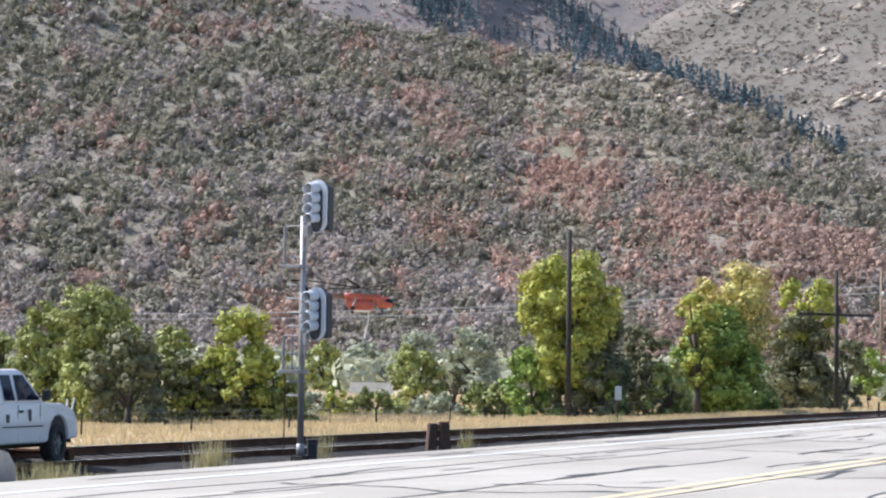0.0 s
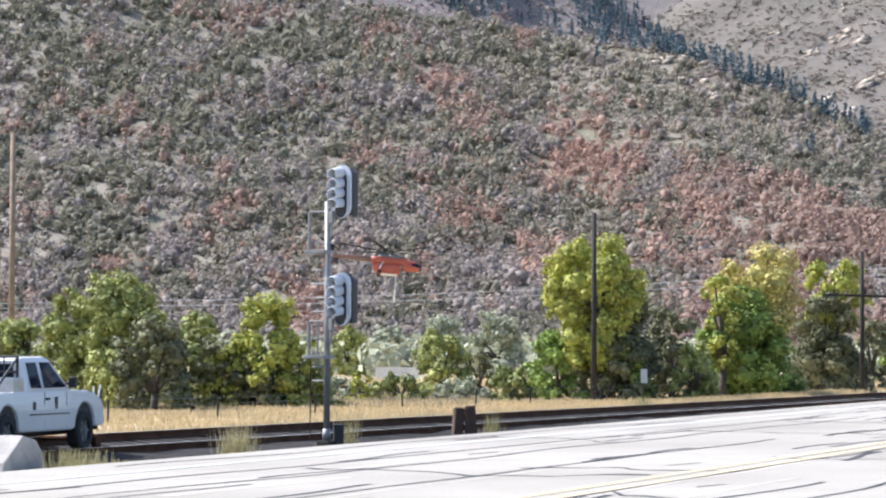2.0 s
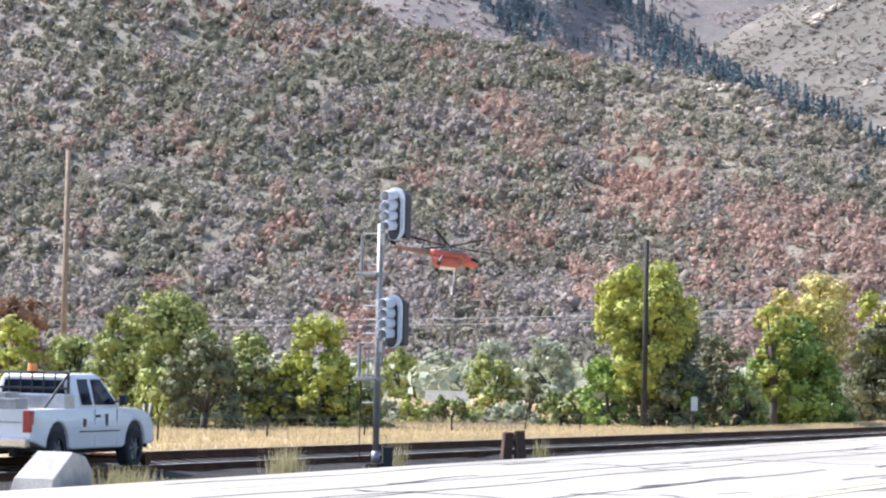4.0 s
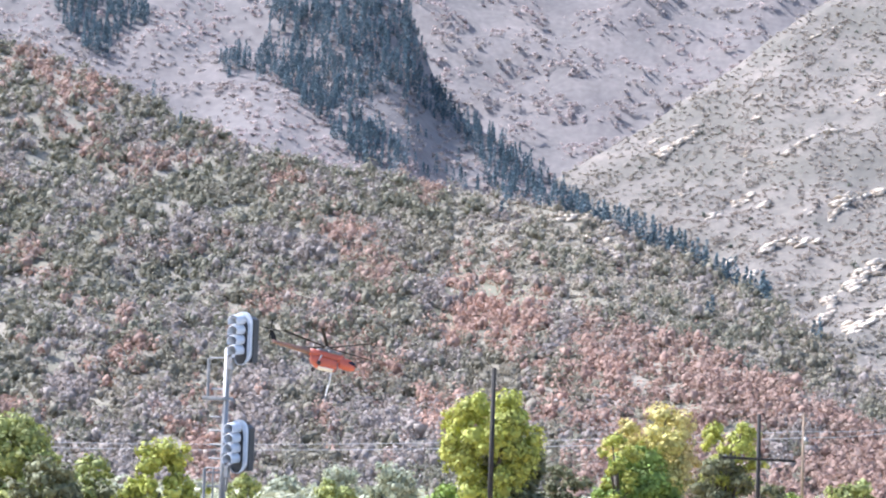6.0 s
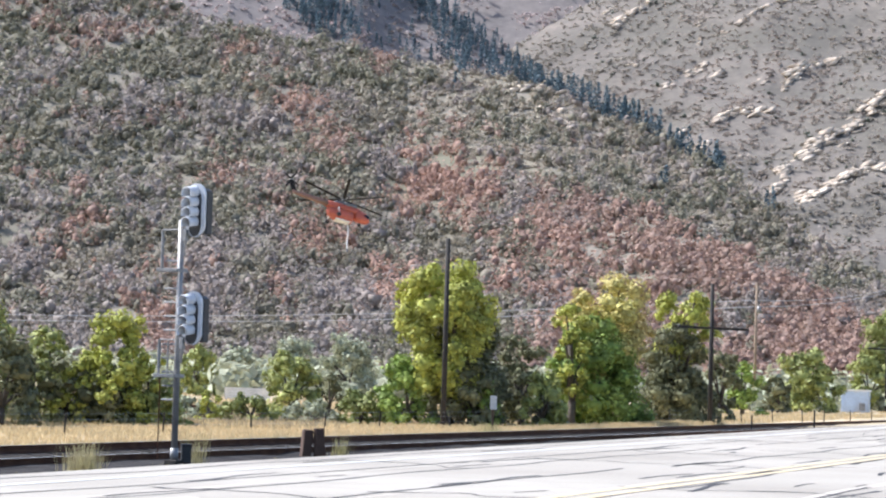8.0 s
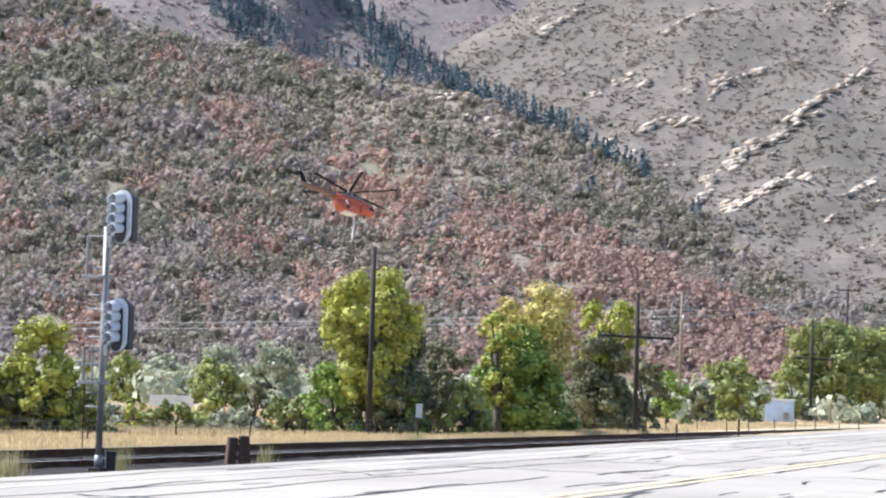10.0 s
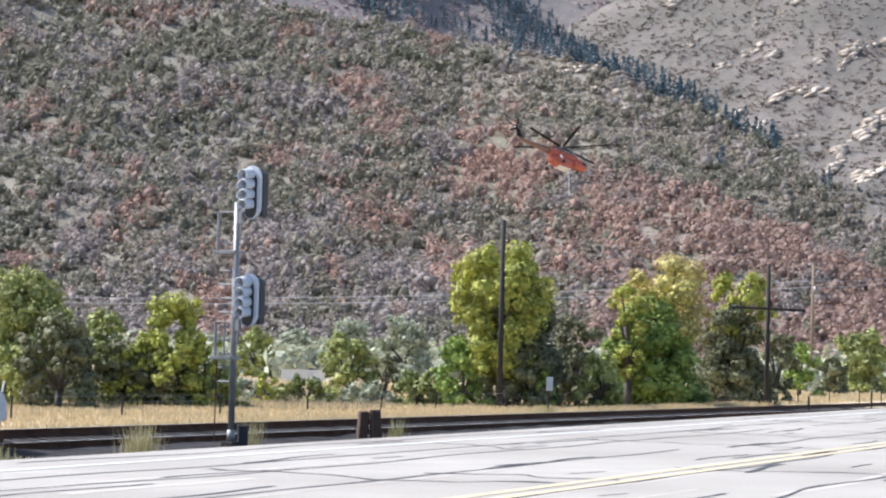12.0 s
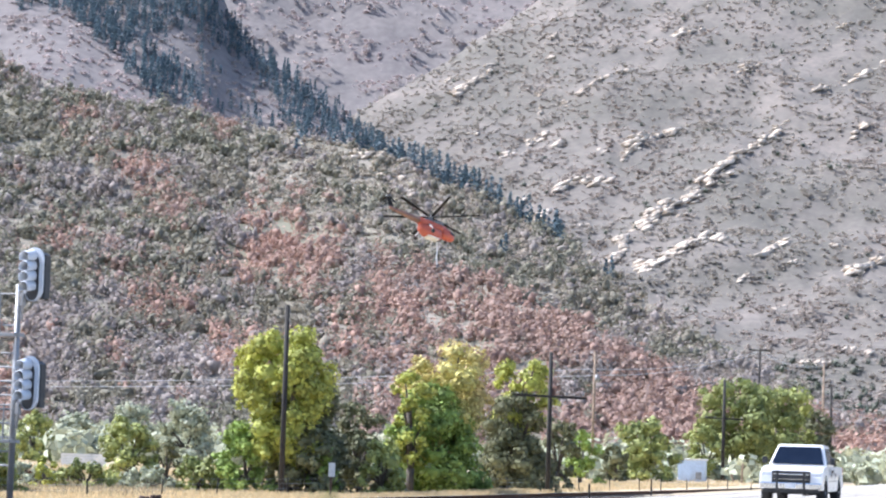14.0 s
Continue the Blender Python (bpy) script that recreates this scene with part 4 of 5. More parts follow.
            bmesh.ops.recalc_face_normals(hb, faces=hb.faces)
            o = part("hood", hb, M_HOOD, head, "silver lamp hood", True)
            o.matrix_local = pose(-0.03, 0, hz)
            lens = B()
            bmesh.ops.create_cone(lens, cap_ends=True, segments=14, radius1=0.09, radius2=0.08, depth=0.03, matrix=pose(-0.03, -0.02, hz, 90))
            part("lens", lens, M_GLASS, head, "dark unlit lens")
        for bz in (0.25, 0.85):
            part("bracket", rod(B(), (0, 0, z + bz), (0.33, 0.06, z + bz), 0.03), M_GALV, sg)
        jb = rod(box(B(), (0.16, -0.08, z + 0.12), (0.09, 0.10, 0.24), 0.015), (0.17, -0.08, z + 0.02), (0.10, -0.02, z - 0.28), 0.028)
        part("junction_box", jb, M_GALV, sg, "small grey junction box and cable")
    # ladder on the other side
    for i in range(11):
        part("climbing_step", rod(B(), (-0.05, 0.02, 1.25 + i * 0.29), (-0.38, 0.02, 1.25 + i * 0.29), 0.022), M_GALV, sg, "thin steel step")
    for z, h in ((3.95, 0.85), (1.75, 0.75)):
        part("platform", box(B(), (-0.20, 0.0, z), (0.52, 0.40, 0.075), 0.01), M_GALV, sg, "narrow steel work platform")
        g = rod(rod(B(), (-0.46, 0.0, z), (-0.46, 0.0, z + h), 0.035), (-0.46, 0.0, z + h), (-0.02, 0, z + h), 0.018)
        if h < 0.8:
            rod(g, (-0.24, 0.0, z), (-0.24, 0.0, z + h), 0.02)
        part("guard_rail", g, M_GALV, sg)
    for x in (-0.43, ):
        part("stay", rod(B(), (x, 0.02, 0), (x, 0.02, 1.75), 0.013), M_RUST, sg, "thin rusty stay rod")
    cab = thing("relay_box", Matrix.Translation(at(-517, 57.2, -0.58)) @ pose(0, 0, 0, 0, 0, 10), "small dark trackside relay box on the ballast", "relay box")
    cab.scale = (0.8, 0.8, 0.62)
    part("case", box(B(), (0, 0, 0.36), (0.26, 0.30, 0.62), 0.03), M_BLACK, cab)
    part("lid", box(B(), (0, 0, 0.69), (0.30, 0.34, 0.05), 0.015), M_BLACK, cab)
    part("foot", box(B(), (0, 0, 0.02), (0.16, 0.2, 0.12), 0.01), M_RUST, cab)


def build_posts():
    for u, h, tw in ((-306, 0.66, 4), (-280, 0.70, -3)):
        p = thing("timber_stub", Matrix.Translation(at(u, 67.5, -0.75)) @ pose(0, 0, 0, 0, tw, 15), "short dark weathered timber post beside the track", "post", "stub posts")
        bm = box(B(), (0, 0, h / 2 + 0.05), (0.24, 0.24, h + 0.1), 0.03)
        for v in bm.verts:
            v.co += Vector(rng.normal(0, 0.012, 3))
        part("timber", bm, M_TIMBER, p)
    sg = thing("milepost_sign", Matrix.Translation(at(23, 98, -0.75)), "small pale railway sign on a dark post", "sign")
    part("post", box(B(), (0, 0.03, 0.7), (0.08, 0.05, 1.45), 0.005), M_TIMBER, sg)
    part("plate", box(B(), (0.02, -0.01, 1.25), (0.24, 0.02, 0.50), 0.006), M_SIGN, sg, "pale grey plate")
    bl = thing("concrete_block", Matrix.Translation(road(29.25, 17.12, -0.16)) @ pose(0, 0, 0, 0, 0, ROAD_TURN), "pale concrete block with a sloped end at the road edge", "barrier")
    part("block", prism(B(), [(-0.6, 0), (0.45, 0), (0.45, 0.34), (0.30, 0.50), (0.0, 0.56), (-0.5, 0.24)], 0.30, (0, 0.6, 0.25), 0.02), M_CONC, bl)
    tp = thing("timber_pile", Matrix.Translation(at(-485, 128, -0.92)) @ pose(0, 0, 0, 0, 0, 8), "low stack of dark old timbers in the grass", "timber")
    for i in range(3):
        part("beam", box(B(), (-0.15 + 0.1 * i, 0.0, 0.12 + 0.2 * i), (2.0 - 0.2 * i, 0.3, 0.19), 0.015), M_TIMBER, tp)
    part("upright", box(B(), (1.15, 0, 0.34), (0.30, 0.3, 0.7), 0.02), M_TIMBER, tp)
    wl = thing("board_fence", Matrix.Translation(at(-412, 205, -1.05)), "low white board fence beyond the field", "fence")
    for i in range(5):
        part("post", box(B(), (-1.6 + 0.8 * i, 0.05, 0.5), (0.1, 0.1, 1.1), 0.01), M_WALL, wl)
    for i in range(5):
        part("board", box(B(), (0, 0, 0.15 + 0.2 * i), (3.4, 0.03, 0.18), 0.005), M_WALL, wl)


def build_field_fence():
    fe = thing("wire_fence", Matrix(), "thin wire fence with dark posts along the field", "fence")
    bm = B()
    rod(bm, (0, 0, -0.1), (0, 0, 0.72), 0.035, 0.03, 6)
    me = finish("post", bm, M_POLE)
    s, i, tops = -10.0, 0, []
    while s < 190:
        n = 46 - 0.11 * s
        o = new("post" if i == 0 else "post.%03d" % i, me)
        o.parent = fe
        p = road(s, n, ground_height(n))
        o.matrix_world = Matrix.Translation(p) @ pose(0, 0, 0, rng.normal() * 3, rng.normal() * 3)
        tops.append(p)
        s += 5.5 + rng.uniform(-1.2, 1.2)
        i += 1
    for h in (0.30, 0.50, 0.68):
        bm = B()
        for a, b in zip(tops, tops[1:]):
            rod(bm, a + Vector((0, 0, h)), b + Vector((0, 0, h)), 0.003, None, 3)
        part("wire", bm, M_WIRE, fe)


def pole(u, depth, foot, top, radius, material, label, arms=(), extra=False):
    k = depth / FOCUS
    hgt = (top - foot) * k
    ob = thing("utility_pole", Matrix.Translation(at(u, depth, EYE + foot * k - 0.3)) @ pose(0, 0, 0, 0, rng.normal() * 0.25), label, "pole", "pole line")
    part("shaft", rod(B(), (0, 0, 0), (0, 0, hgt + 0.3), radius, radius * 0.75, 12), material, ob, smooth=True)
    for z, half in arms:
        bm = box(B(), (0, -radius - 0.05, hgt + 0.3 - z), (2 * half, 0.10, 0.13), 0.01, pose(0, 0, 0, 0, 1.5, 0))
        arm = part("crossarm", bm, material, ob)
        for x in (-0.9, -0.45, 0.45, 0.9):
            part("insulator", rod(rod(B(), (x * half, -radius - 0.05, hgt + 0.36 - z), (x * half, -radius - 0.05, hgt + 0.46 - z), 0.04, 0.05), (x * half, -radius - 0.05, hgt + 0.46 - z), (x * half, -radius - 0.05, hgt + 0.5 - z), 0.03, 0.02), M_GALV, arm)
    if extra:
        part("transformer", rod(rod(B(), (0.22, -0.2, hgt - 2.6), (0.22, -0.2, hgt - 1.9), 0.2, None, 12), (0.22, -0.2, hgt - 1.9), (0.22, -0.2, hgt - 1.75), 0.05), M_GALV, ob, "grey transformer can", True)
    return ob


def wire(name, pts, sag, r, label):
    """One power line over several supports."""
    bm = B()
    line = [pts[0]]
    for a, b in zip(pts, pts[1:]):
        line += [a.lerp(b, i / 12) - Vector((0, 0, 4 * sag * i / 12 * (1 - i / 12))) for i in range(1, 13)]
    rings = [[bm.verts.new(p + Vector((0, r * math.cos(k * 2.094), r * math.sin(k * 2.094)))) for k in range(3)] for p in line]
    for a, b in zip(rings, rings[1:]):
        for k in range(3):
            bm.faces.new((a[k], a[(k + 1) % 3], b[(k + 1) % 3], b[k]))
    ob = new(name, finish(name, bm, M_WIRE))
    return tagged(ob, label, "cable")


def build_poles():
    pole(-64, 113, -103, 239, 0.12, M_POLE, "tall black creosoted pole at the field edge")
    pole(406, 134, -90, 172, 0.125, M_POLE, "dark pole with a long low crossarm", [(2.2, 1.8)])
    pole(483, 255, -45, 176, 0.15, M_POLE_PALE, "weathered pale pole with a transformer", [], True)
    pole(716, 235, -49, 134, 0.16, M_POLE, "dark pole with a thin crossarm by the hut", [(3.4, 1.7)])
    pole(777, 295, -38, 192, 0.15, M_POLE, "tall power pole with a crossarm on top", [(0.25, 1.3)])
    pole(893, 330, -34, 168, 0.17, M_POLE_PALE, "weathered power pole with a crossarm", [(5.6, 1.8)])
    pole(908, 300, -36, 128, 0.17, M_POLE, "dark pole behind passing traffic")
    pole(-1107, 115, -92, 382, 0.15, M_POLE_PALE, "brown wooden pole behind the parked truck")
    for d in (0.0, 0.6):
        wire("power_line", [at(-1900, 330, 7.6 - d), at(-900, 300, 6.6 - d), at(483, 255, 9.2 - d), at(777, 295, 13.0 - d * 0.3), at(893, 330, 12.9 - d * 0.3)], 0.7, 0.033, "thin overhead power line between poles")
    hut = thing("railway_hut", Matrix.Translation(at(662, 228, -1.0)) @ pose(0, 0, 0, 0, 0, -12), "pale blue steel railway equipment hut beside the track", "hut")
    part("body", box(B(), (0, 0, 1.05), (2.3, 1.8, 1.9), 0.03), M_SHED, hut)
    part("roof", box(B(), (0, 0, 2.05), (2.5, 2.0, 0.14), 0.03), M_PALE, hut, "white roof slab")
    part("door", box(B(), (-0.45, -0.92, 1.0), (0.8, 0.05, 1.6), 0.01), M_SHED, hut)
    part("patch", box(B(), (0.6, -0.91, 0.7), (0.5, 0.03, 0.6), 0.01), M_GALV, hut, "darker grey panel")
    part("plinth", box(B(), (0, 0, 0.05), (2.4, 1.9, 0.16), 0.02), M_CONC, hut)
    for i, (u, h, tl) in enumerate(((750, 1.9, 3), (762, 1.1, 14), (738, 1.0, -16), (770, 1.4, 5))):
        p = thing("marker_post", Matrix.Translation(at(u, 222 + 2 * i, -1.0)) @ pose(0, 0, 0, 0, tl), "weathered grey wooden marker post", "post", "marker posts")
        part("stake", rod(B(), (0, 0, -0.1), (0, 0, h), 0.10, 0.08, 8), M_POLE_PALE, p)
    for u, d, h in ((590, 140, 1.0), (480, 128, 0.8)):
        p = thing("marker_post", Matrix.Translation(at(u, d, -0.85)), "thin dark marker post by the track", "post", "marker posts")
        part("stake", rod(B(), (0, 0, -0.1), (0, 0, h), 0.05, 0.045, 8), M_POLE, p)


# ---- vehicles: x forward, y to the left, z up; the origin on the ground below the middle ----
def arch(cx, r, z0, n=8):
    """Points over a wheel arch, from its rear foot to its front foot."""
    return [(cx - r * math.cos(math.pi * i / n), z0 + (r * math.sin(math.pi * i / n))) for i in range(n + 1)]


def wheel(parent, x, y, r, w, rim_mat, spokes, name="wheel"):
    side = -1 if y < 0 else 1
    bm = B()
    prof = [(r * 0.62, -w / 2), (r * 0.93, -w / 2), (r, -w * 0.32), (r, w * 0.32), (r * 0.93, w / 2), (r * 0.62, w / 2)]
    n = 28
    rings = []
    for i in range(n):
        a = 2 * math.pi * i / n
        rings.append([bm.verts.new((q * math.cos(a), h, q * math.sin(a))) for q, h in prof])
    for i in range(n):
        for j in range(len(prof)):
            k = (j + 1) % len(prof)
            bm.faces.new((rings[i][j], rings[i][k], rings[(i + 1) % n][k], rings[(i + 1) % n][j]))
    bmesh.ops.recalc_face_normals(bm, faces=bm.faces)
    hub = new(name)
    hub.parent = parent
    hub.matrix_local = Matrix.Translation((x, y, r))
    part("tyre", bm, M_TYRE, hub, smooth=False)
    rm = B()
    bmesh.ops.create_cone(rm, cap_ends=True, segments=24, radius1=r * 0.63, radius2=r * 0.63, depth=w * 0.5, matrix=pose(0, 0, 0, 90))
    rod(rm, (0, side * w * 0.2, 0), (0, side * w * 0.5, 0), r * 0.16, r * 0.12, 12)
    for i in range(spokes):
        a = 2 * math.pi * i / spokes
        box(rm, (0.36 * r * math.cos(a), side * w * 0.30, 0.36 * r * math.sin(a)), (0.56 * r, 0.04, 0.09 * r), 0.0, Matrix.Rotation(-a, 4, "Y"))
    part("rim", rm, rim_mat, hub, "silver wheel rim")
    return hub


def panel(bm, pts, y, thick=0.015):
    """A flat pane on a vehicle's side: corners (x, z, y offset)."""
    a = [bm.verts.new((x, y + d, z)) for x, z, d in pts]
    b = [bm.verts.new((x, y + d + (thick if y > 0 else -thick), z)) for x, z, d in pts]
    n = len(pts)
    bm.faces.new(a)
    bm.faces.new(b[::-1])
    for i in range(n):
        bm.faces.new((a[i], b[i], b[(i + 1) % n], a[(i + 1) % n]))
    bmesh.ops.recalc_face_normals(bm, faces=bm.faces)
    return bm


def slab(bm, c, thick):
    """A thin pane through four corners."""
    c = [Vector(p) for p in c]
    nrm = (c[1] - c[0]).cross(c[3] - c[0]).normalized() * thick
    a = [bm.verts.new(p) for p in c]
    b = [bm.verts.new(p + nrm) for p in c]
    bm.faces.new(a)
    bm.faces.new(b[::-1])
    for i in range(4):
        bm.faces.new((a[i], b[i], b[(i + 1) % 4], a[(i + 1) % 4]))
    bmesh.ops.recalc_face_normals(bm, faces=bm.faces)
    return bm


def pickup(label, bed_gear, r=0.41):
    """A large white pickup with an extended cab."""
    t = thing("pickup_truck", Matrix(), label, "pickup truck")
    fx, rx = 1.85, -1.80
    low = [(-2.95, 0.62), (-2.95, 1.22), (-0.85, 1.24), (0.95, 1.26), (1.2, 1.25), (2.1, 1.22), (2.45, 1.15), (2.68, 1.04), (2.77, 0.90), (2.80, 0.72), (2.78, 0.50), (2.38, 0.48)]
    low += arch(fx, 0.50, 0.48)[::-1]
    low += [(1.2, 0.44), (-1.2, 0.44)] + arch(rx, 0.50, 0.48)[::-1] + [(-2.4, 0.5)]
    part("body", prism(B(), low, 0.99, (0.9, 1.35, 0.94), 0.05), M_TRUCK, t, "white painted body")
    cab = [(-0.92, 1.20), (-0.86, 1.84), (-0.70, 1.91), (0.42, 1.92), (0.62, 1.86), (1.28, 1.24)]
    part("cab", prism(B(), cab, 0.93, (1.25, 1.92, 0.72), 0.10), M_TRUCK, t, "white cab")
    for y in (-1, 1):
        tp = lambda z: (0.93 + (0.72 - 0.93) * min(1, max(0, (z - 1.25) / 0.67)) + 0.004) * y
        for nm, pts in (("front_side_window", [(0.0, 1.30), (0.06, 1.80), (0.50, 1.80), (1.02, 1.30)]), ("rear_side_window", [(-0.62, 1.30), (-0.56, 1.80), (-0.12, 1.80), (-0.16, 1.30)])):
            part(nm, panel(B(), [(x, z, tp(z) - 0.0) for x, z in pts], 0.0 + 0.0001 * y, 0.012), M_GLASS, t, "dark side glass")
        mir = rod(box(B(), (1.02, 1.07 * y, 1.40), (0.10, 0.16, 0.22), 0.03), (1.02, 0.9 * y, 1.36), (1.02, 1.02 * y, 1.40), 0.025)
        part("wing_mirror", mir, M_TRIM, t, "black wing mirror")
        part("door_handle", box(B(), (0.02, 0.985 * y, 1.08), (0.16, 0.04, 0.05), 0.01), M_TRIM, t)
        part("sill_line", box(B(), (0.1, 0.992 * y, 0.78), (1.9, 0.012, 0.025)), M_TRIM, t)
        for x in (0.92, -0.14):
            part("door_seam", box(B(), (x, 0.986 * y, 0.85), (0.007, 0.010, 0.72)), M_TRIM, t)
        part("decal", box(B(), (0.42, 0.992 * y, 1.0), (0.12, 0.01, 0.24), 0.003), M_DECAL, t, "dark emblem on the door")
        part("decal", box(B(), (-0.62, 0.992 * y, 0.95), (0.14, 0.01, 0.16), 0.003), M_DECAL, t, "small dark marking")
        part("tail_lamp", box(B(), (-2.90, 0.88 * y, 1.0), (0.14, 0.18, 0.42), 0.02), M_RED, t, "red tail lamp")
        part("headlight", box(B(), (2.68, 0.76 * y, 0.93), (0.16, 0.38, 0.24), 0.04), M_LENS, t, "clear headlight")
    part("windscreen", slab(B(), [(1.26, -0.82, 1.30), (1.26, 0.82, 1.30), (0.70, 0.66, 1.83), (0.70, -0.66, 1.83)], 0.015), M_GLASS, t, "dark windscreen")
    part("rear_window", slab(B(), [(-0.925, 0.72, 1.36), (-0.925, -0.72, 1.36), (-0.885, -0.62, 1.78), (-0.885, 0.62, 1.78)], 0.012), M_GLASS, t, "dark rear window")
    gr = box(box(B(), (2.79, 0, 0.90), (0.05, 1.20, 0.36), 0.01), (2.80, 0, 0.58), (0.05, 1.3, 0.12), 0.01)
    g = part("grille", gr, M_TRIM, t, "black grille")
    for z in (0.83, 0.97):
        part("grille_bar", box(B(), (2.825, 0, z), (0.03, 1.10, 0.045), 0.008), M_CHROME, g, "chrome bar")
    part("front_bumper", box(B(), (2.82, 0, 0.62), (0.16, 1.92, 0.20), 0.04), M_CHROME, t, "chrome front bumper")
    part("air_dam", box(B(), (2.76, 0, 0.46), (0.1, 1.7, 0.12), 0.02), M_TRIM, t)
    part("rear_bumper", box(B(), (-3.02, 0, 0.60), (0.18, 1.90, 0.20), 0.03), M_CHROME, t, "steel step bumper")
    part("front_plate", box(B(), (2.91, 0, 0.62), (0.02, 0.32, 0.15), 0.005), M_PLATE, t)
    part("rear_plate", box(B(), (-3.12, 0, 0.60), (0.02, 0.32, 0.15), 0.005), M_PLATE, t)
    part("tailgate_seam", box(B(), (-2.955, 0, 0.98), (0.012, 1.5, 0.012)), M_TRIM, t)
    ch = box(box(B(), (0, 0.4, 0.40), (5.2, 0.12, 0.16)), (0, -0.4, 0.40), (5.2, 0.12, 0.16))
    part("chassis", box(ch, (0, 0, 0.44), (4.9, 1.7, 0.06)), M_TRIM, t)
    for x in (fx, rx):
        part("axle", rod(B(), (x, -0.8, r), (x, 0.8, r), 0.06), M_TRIM, t)
        part("wheel_well", box(B(), (x, 0, 0.72), (0.98, 1.86, 0.42), 0.0), M_TRIM, t)
        for y in (-0.86, 0.86):
            wheel(t, x, y, r, 0.27, M_GALV, 6)
    if not bed_gear:
        pb = box(B(), (2.93, 0, 0.86), (0.05, 1.15, 0.07), 0.02)
        for y in (-0.42, 0.42):
            box(pb, (2.93, y, 0.78), (0.06, 0.07, 0.62), 0.02)
        part("push_bar", pb, M_TRIM, t, "black push bar")
    if bed_gear:
        part("tool_chest", box(B(), (-1.15, 0, 1.36), (0.48, 1.80, 0.30), 0.03), M_ALLOY, t, "aluminium tool chest")
        rk = B()
        for y in (-0.78, 0.78):
            rod(rk, (-0.98, y, 1.24), (-0.98, y, 1.93), 0.03)
            rod(rk, (-0.98, y, 1.90), (-2.0, y, 1.26), 0.025)
        for z in (1.92, 1.62):
            rod(rk, (-0.98, -0.78, z), (-0.98, 0.78, z), 0.025)
        for y in (-0.5, -0.25, 0, 0.25, 0.5):
            rod(rk, (-0.98, y, 1.28), (-0.98, y, 1.92), 0.015)
        part("headache_rack", rk, M_TRIM, t, "black cab guard rack")
        bc = rod(B(), (-0.98, 0.0, 1.95), (-0.98, 0.0, 2.10), 0.10, 0.08, 12)
        part("beacon", bc, M_AMBER, t, "amber warning beacon")
        part("work_lamp", rod(rod(B(), (-2.4, 0.7, 1.2), (-2.4, 0.7, 2.0), 0.02), (-2.36, 0.7, 2.02), (-2.48, 0.7, 2.02), 0.09, 0.08, 12), M_GALV, t, "round work lamp on a stalk")
        cr = box(box(B(), (-2.0, 0.2, 1.36), (0.6, 0.6, 0.35), 0.03), (-2.5, -0.3, 1.30), (0.5, 0.5, 0.25), 0.03)
        part("bed_load", cr, M_GALV, t, "grey equipment in the bed")
        hr = rod(rod(B(), (2.95, -0.75, 0.20), (2.95, 0.75, 0.20), 0.05), (2.75, -0.5, 0.5), (2.95, -0.75, 0.2), 0.035)
        for y in (-0.75, 0.75):
            rod(hr, (2.95, y - 0.06, 0.16), (2.95, y + 0.06, 0.16), 0.15, None, 14)
        part("rail_wheel_gear", hr, M_RUST, t, "folded rail guide wheels")
        part("flag_staff", rod(rod(B(), (2.86, -0.75, 0.7), (3.05, -0.8, 1.32), 0.02), (2.86, -0.72, 0.7), (2.86, -0.72, 1.30), 0.02), M_PALE, t, "pale marker rods at the bumper")
    return t


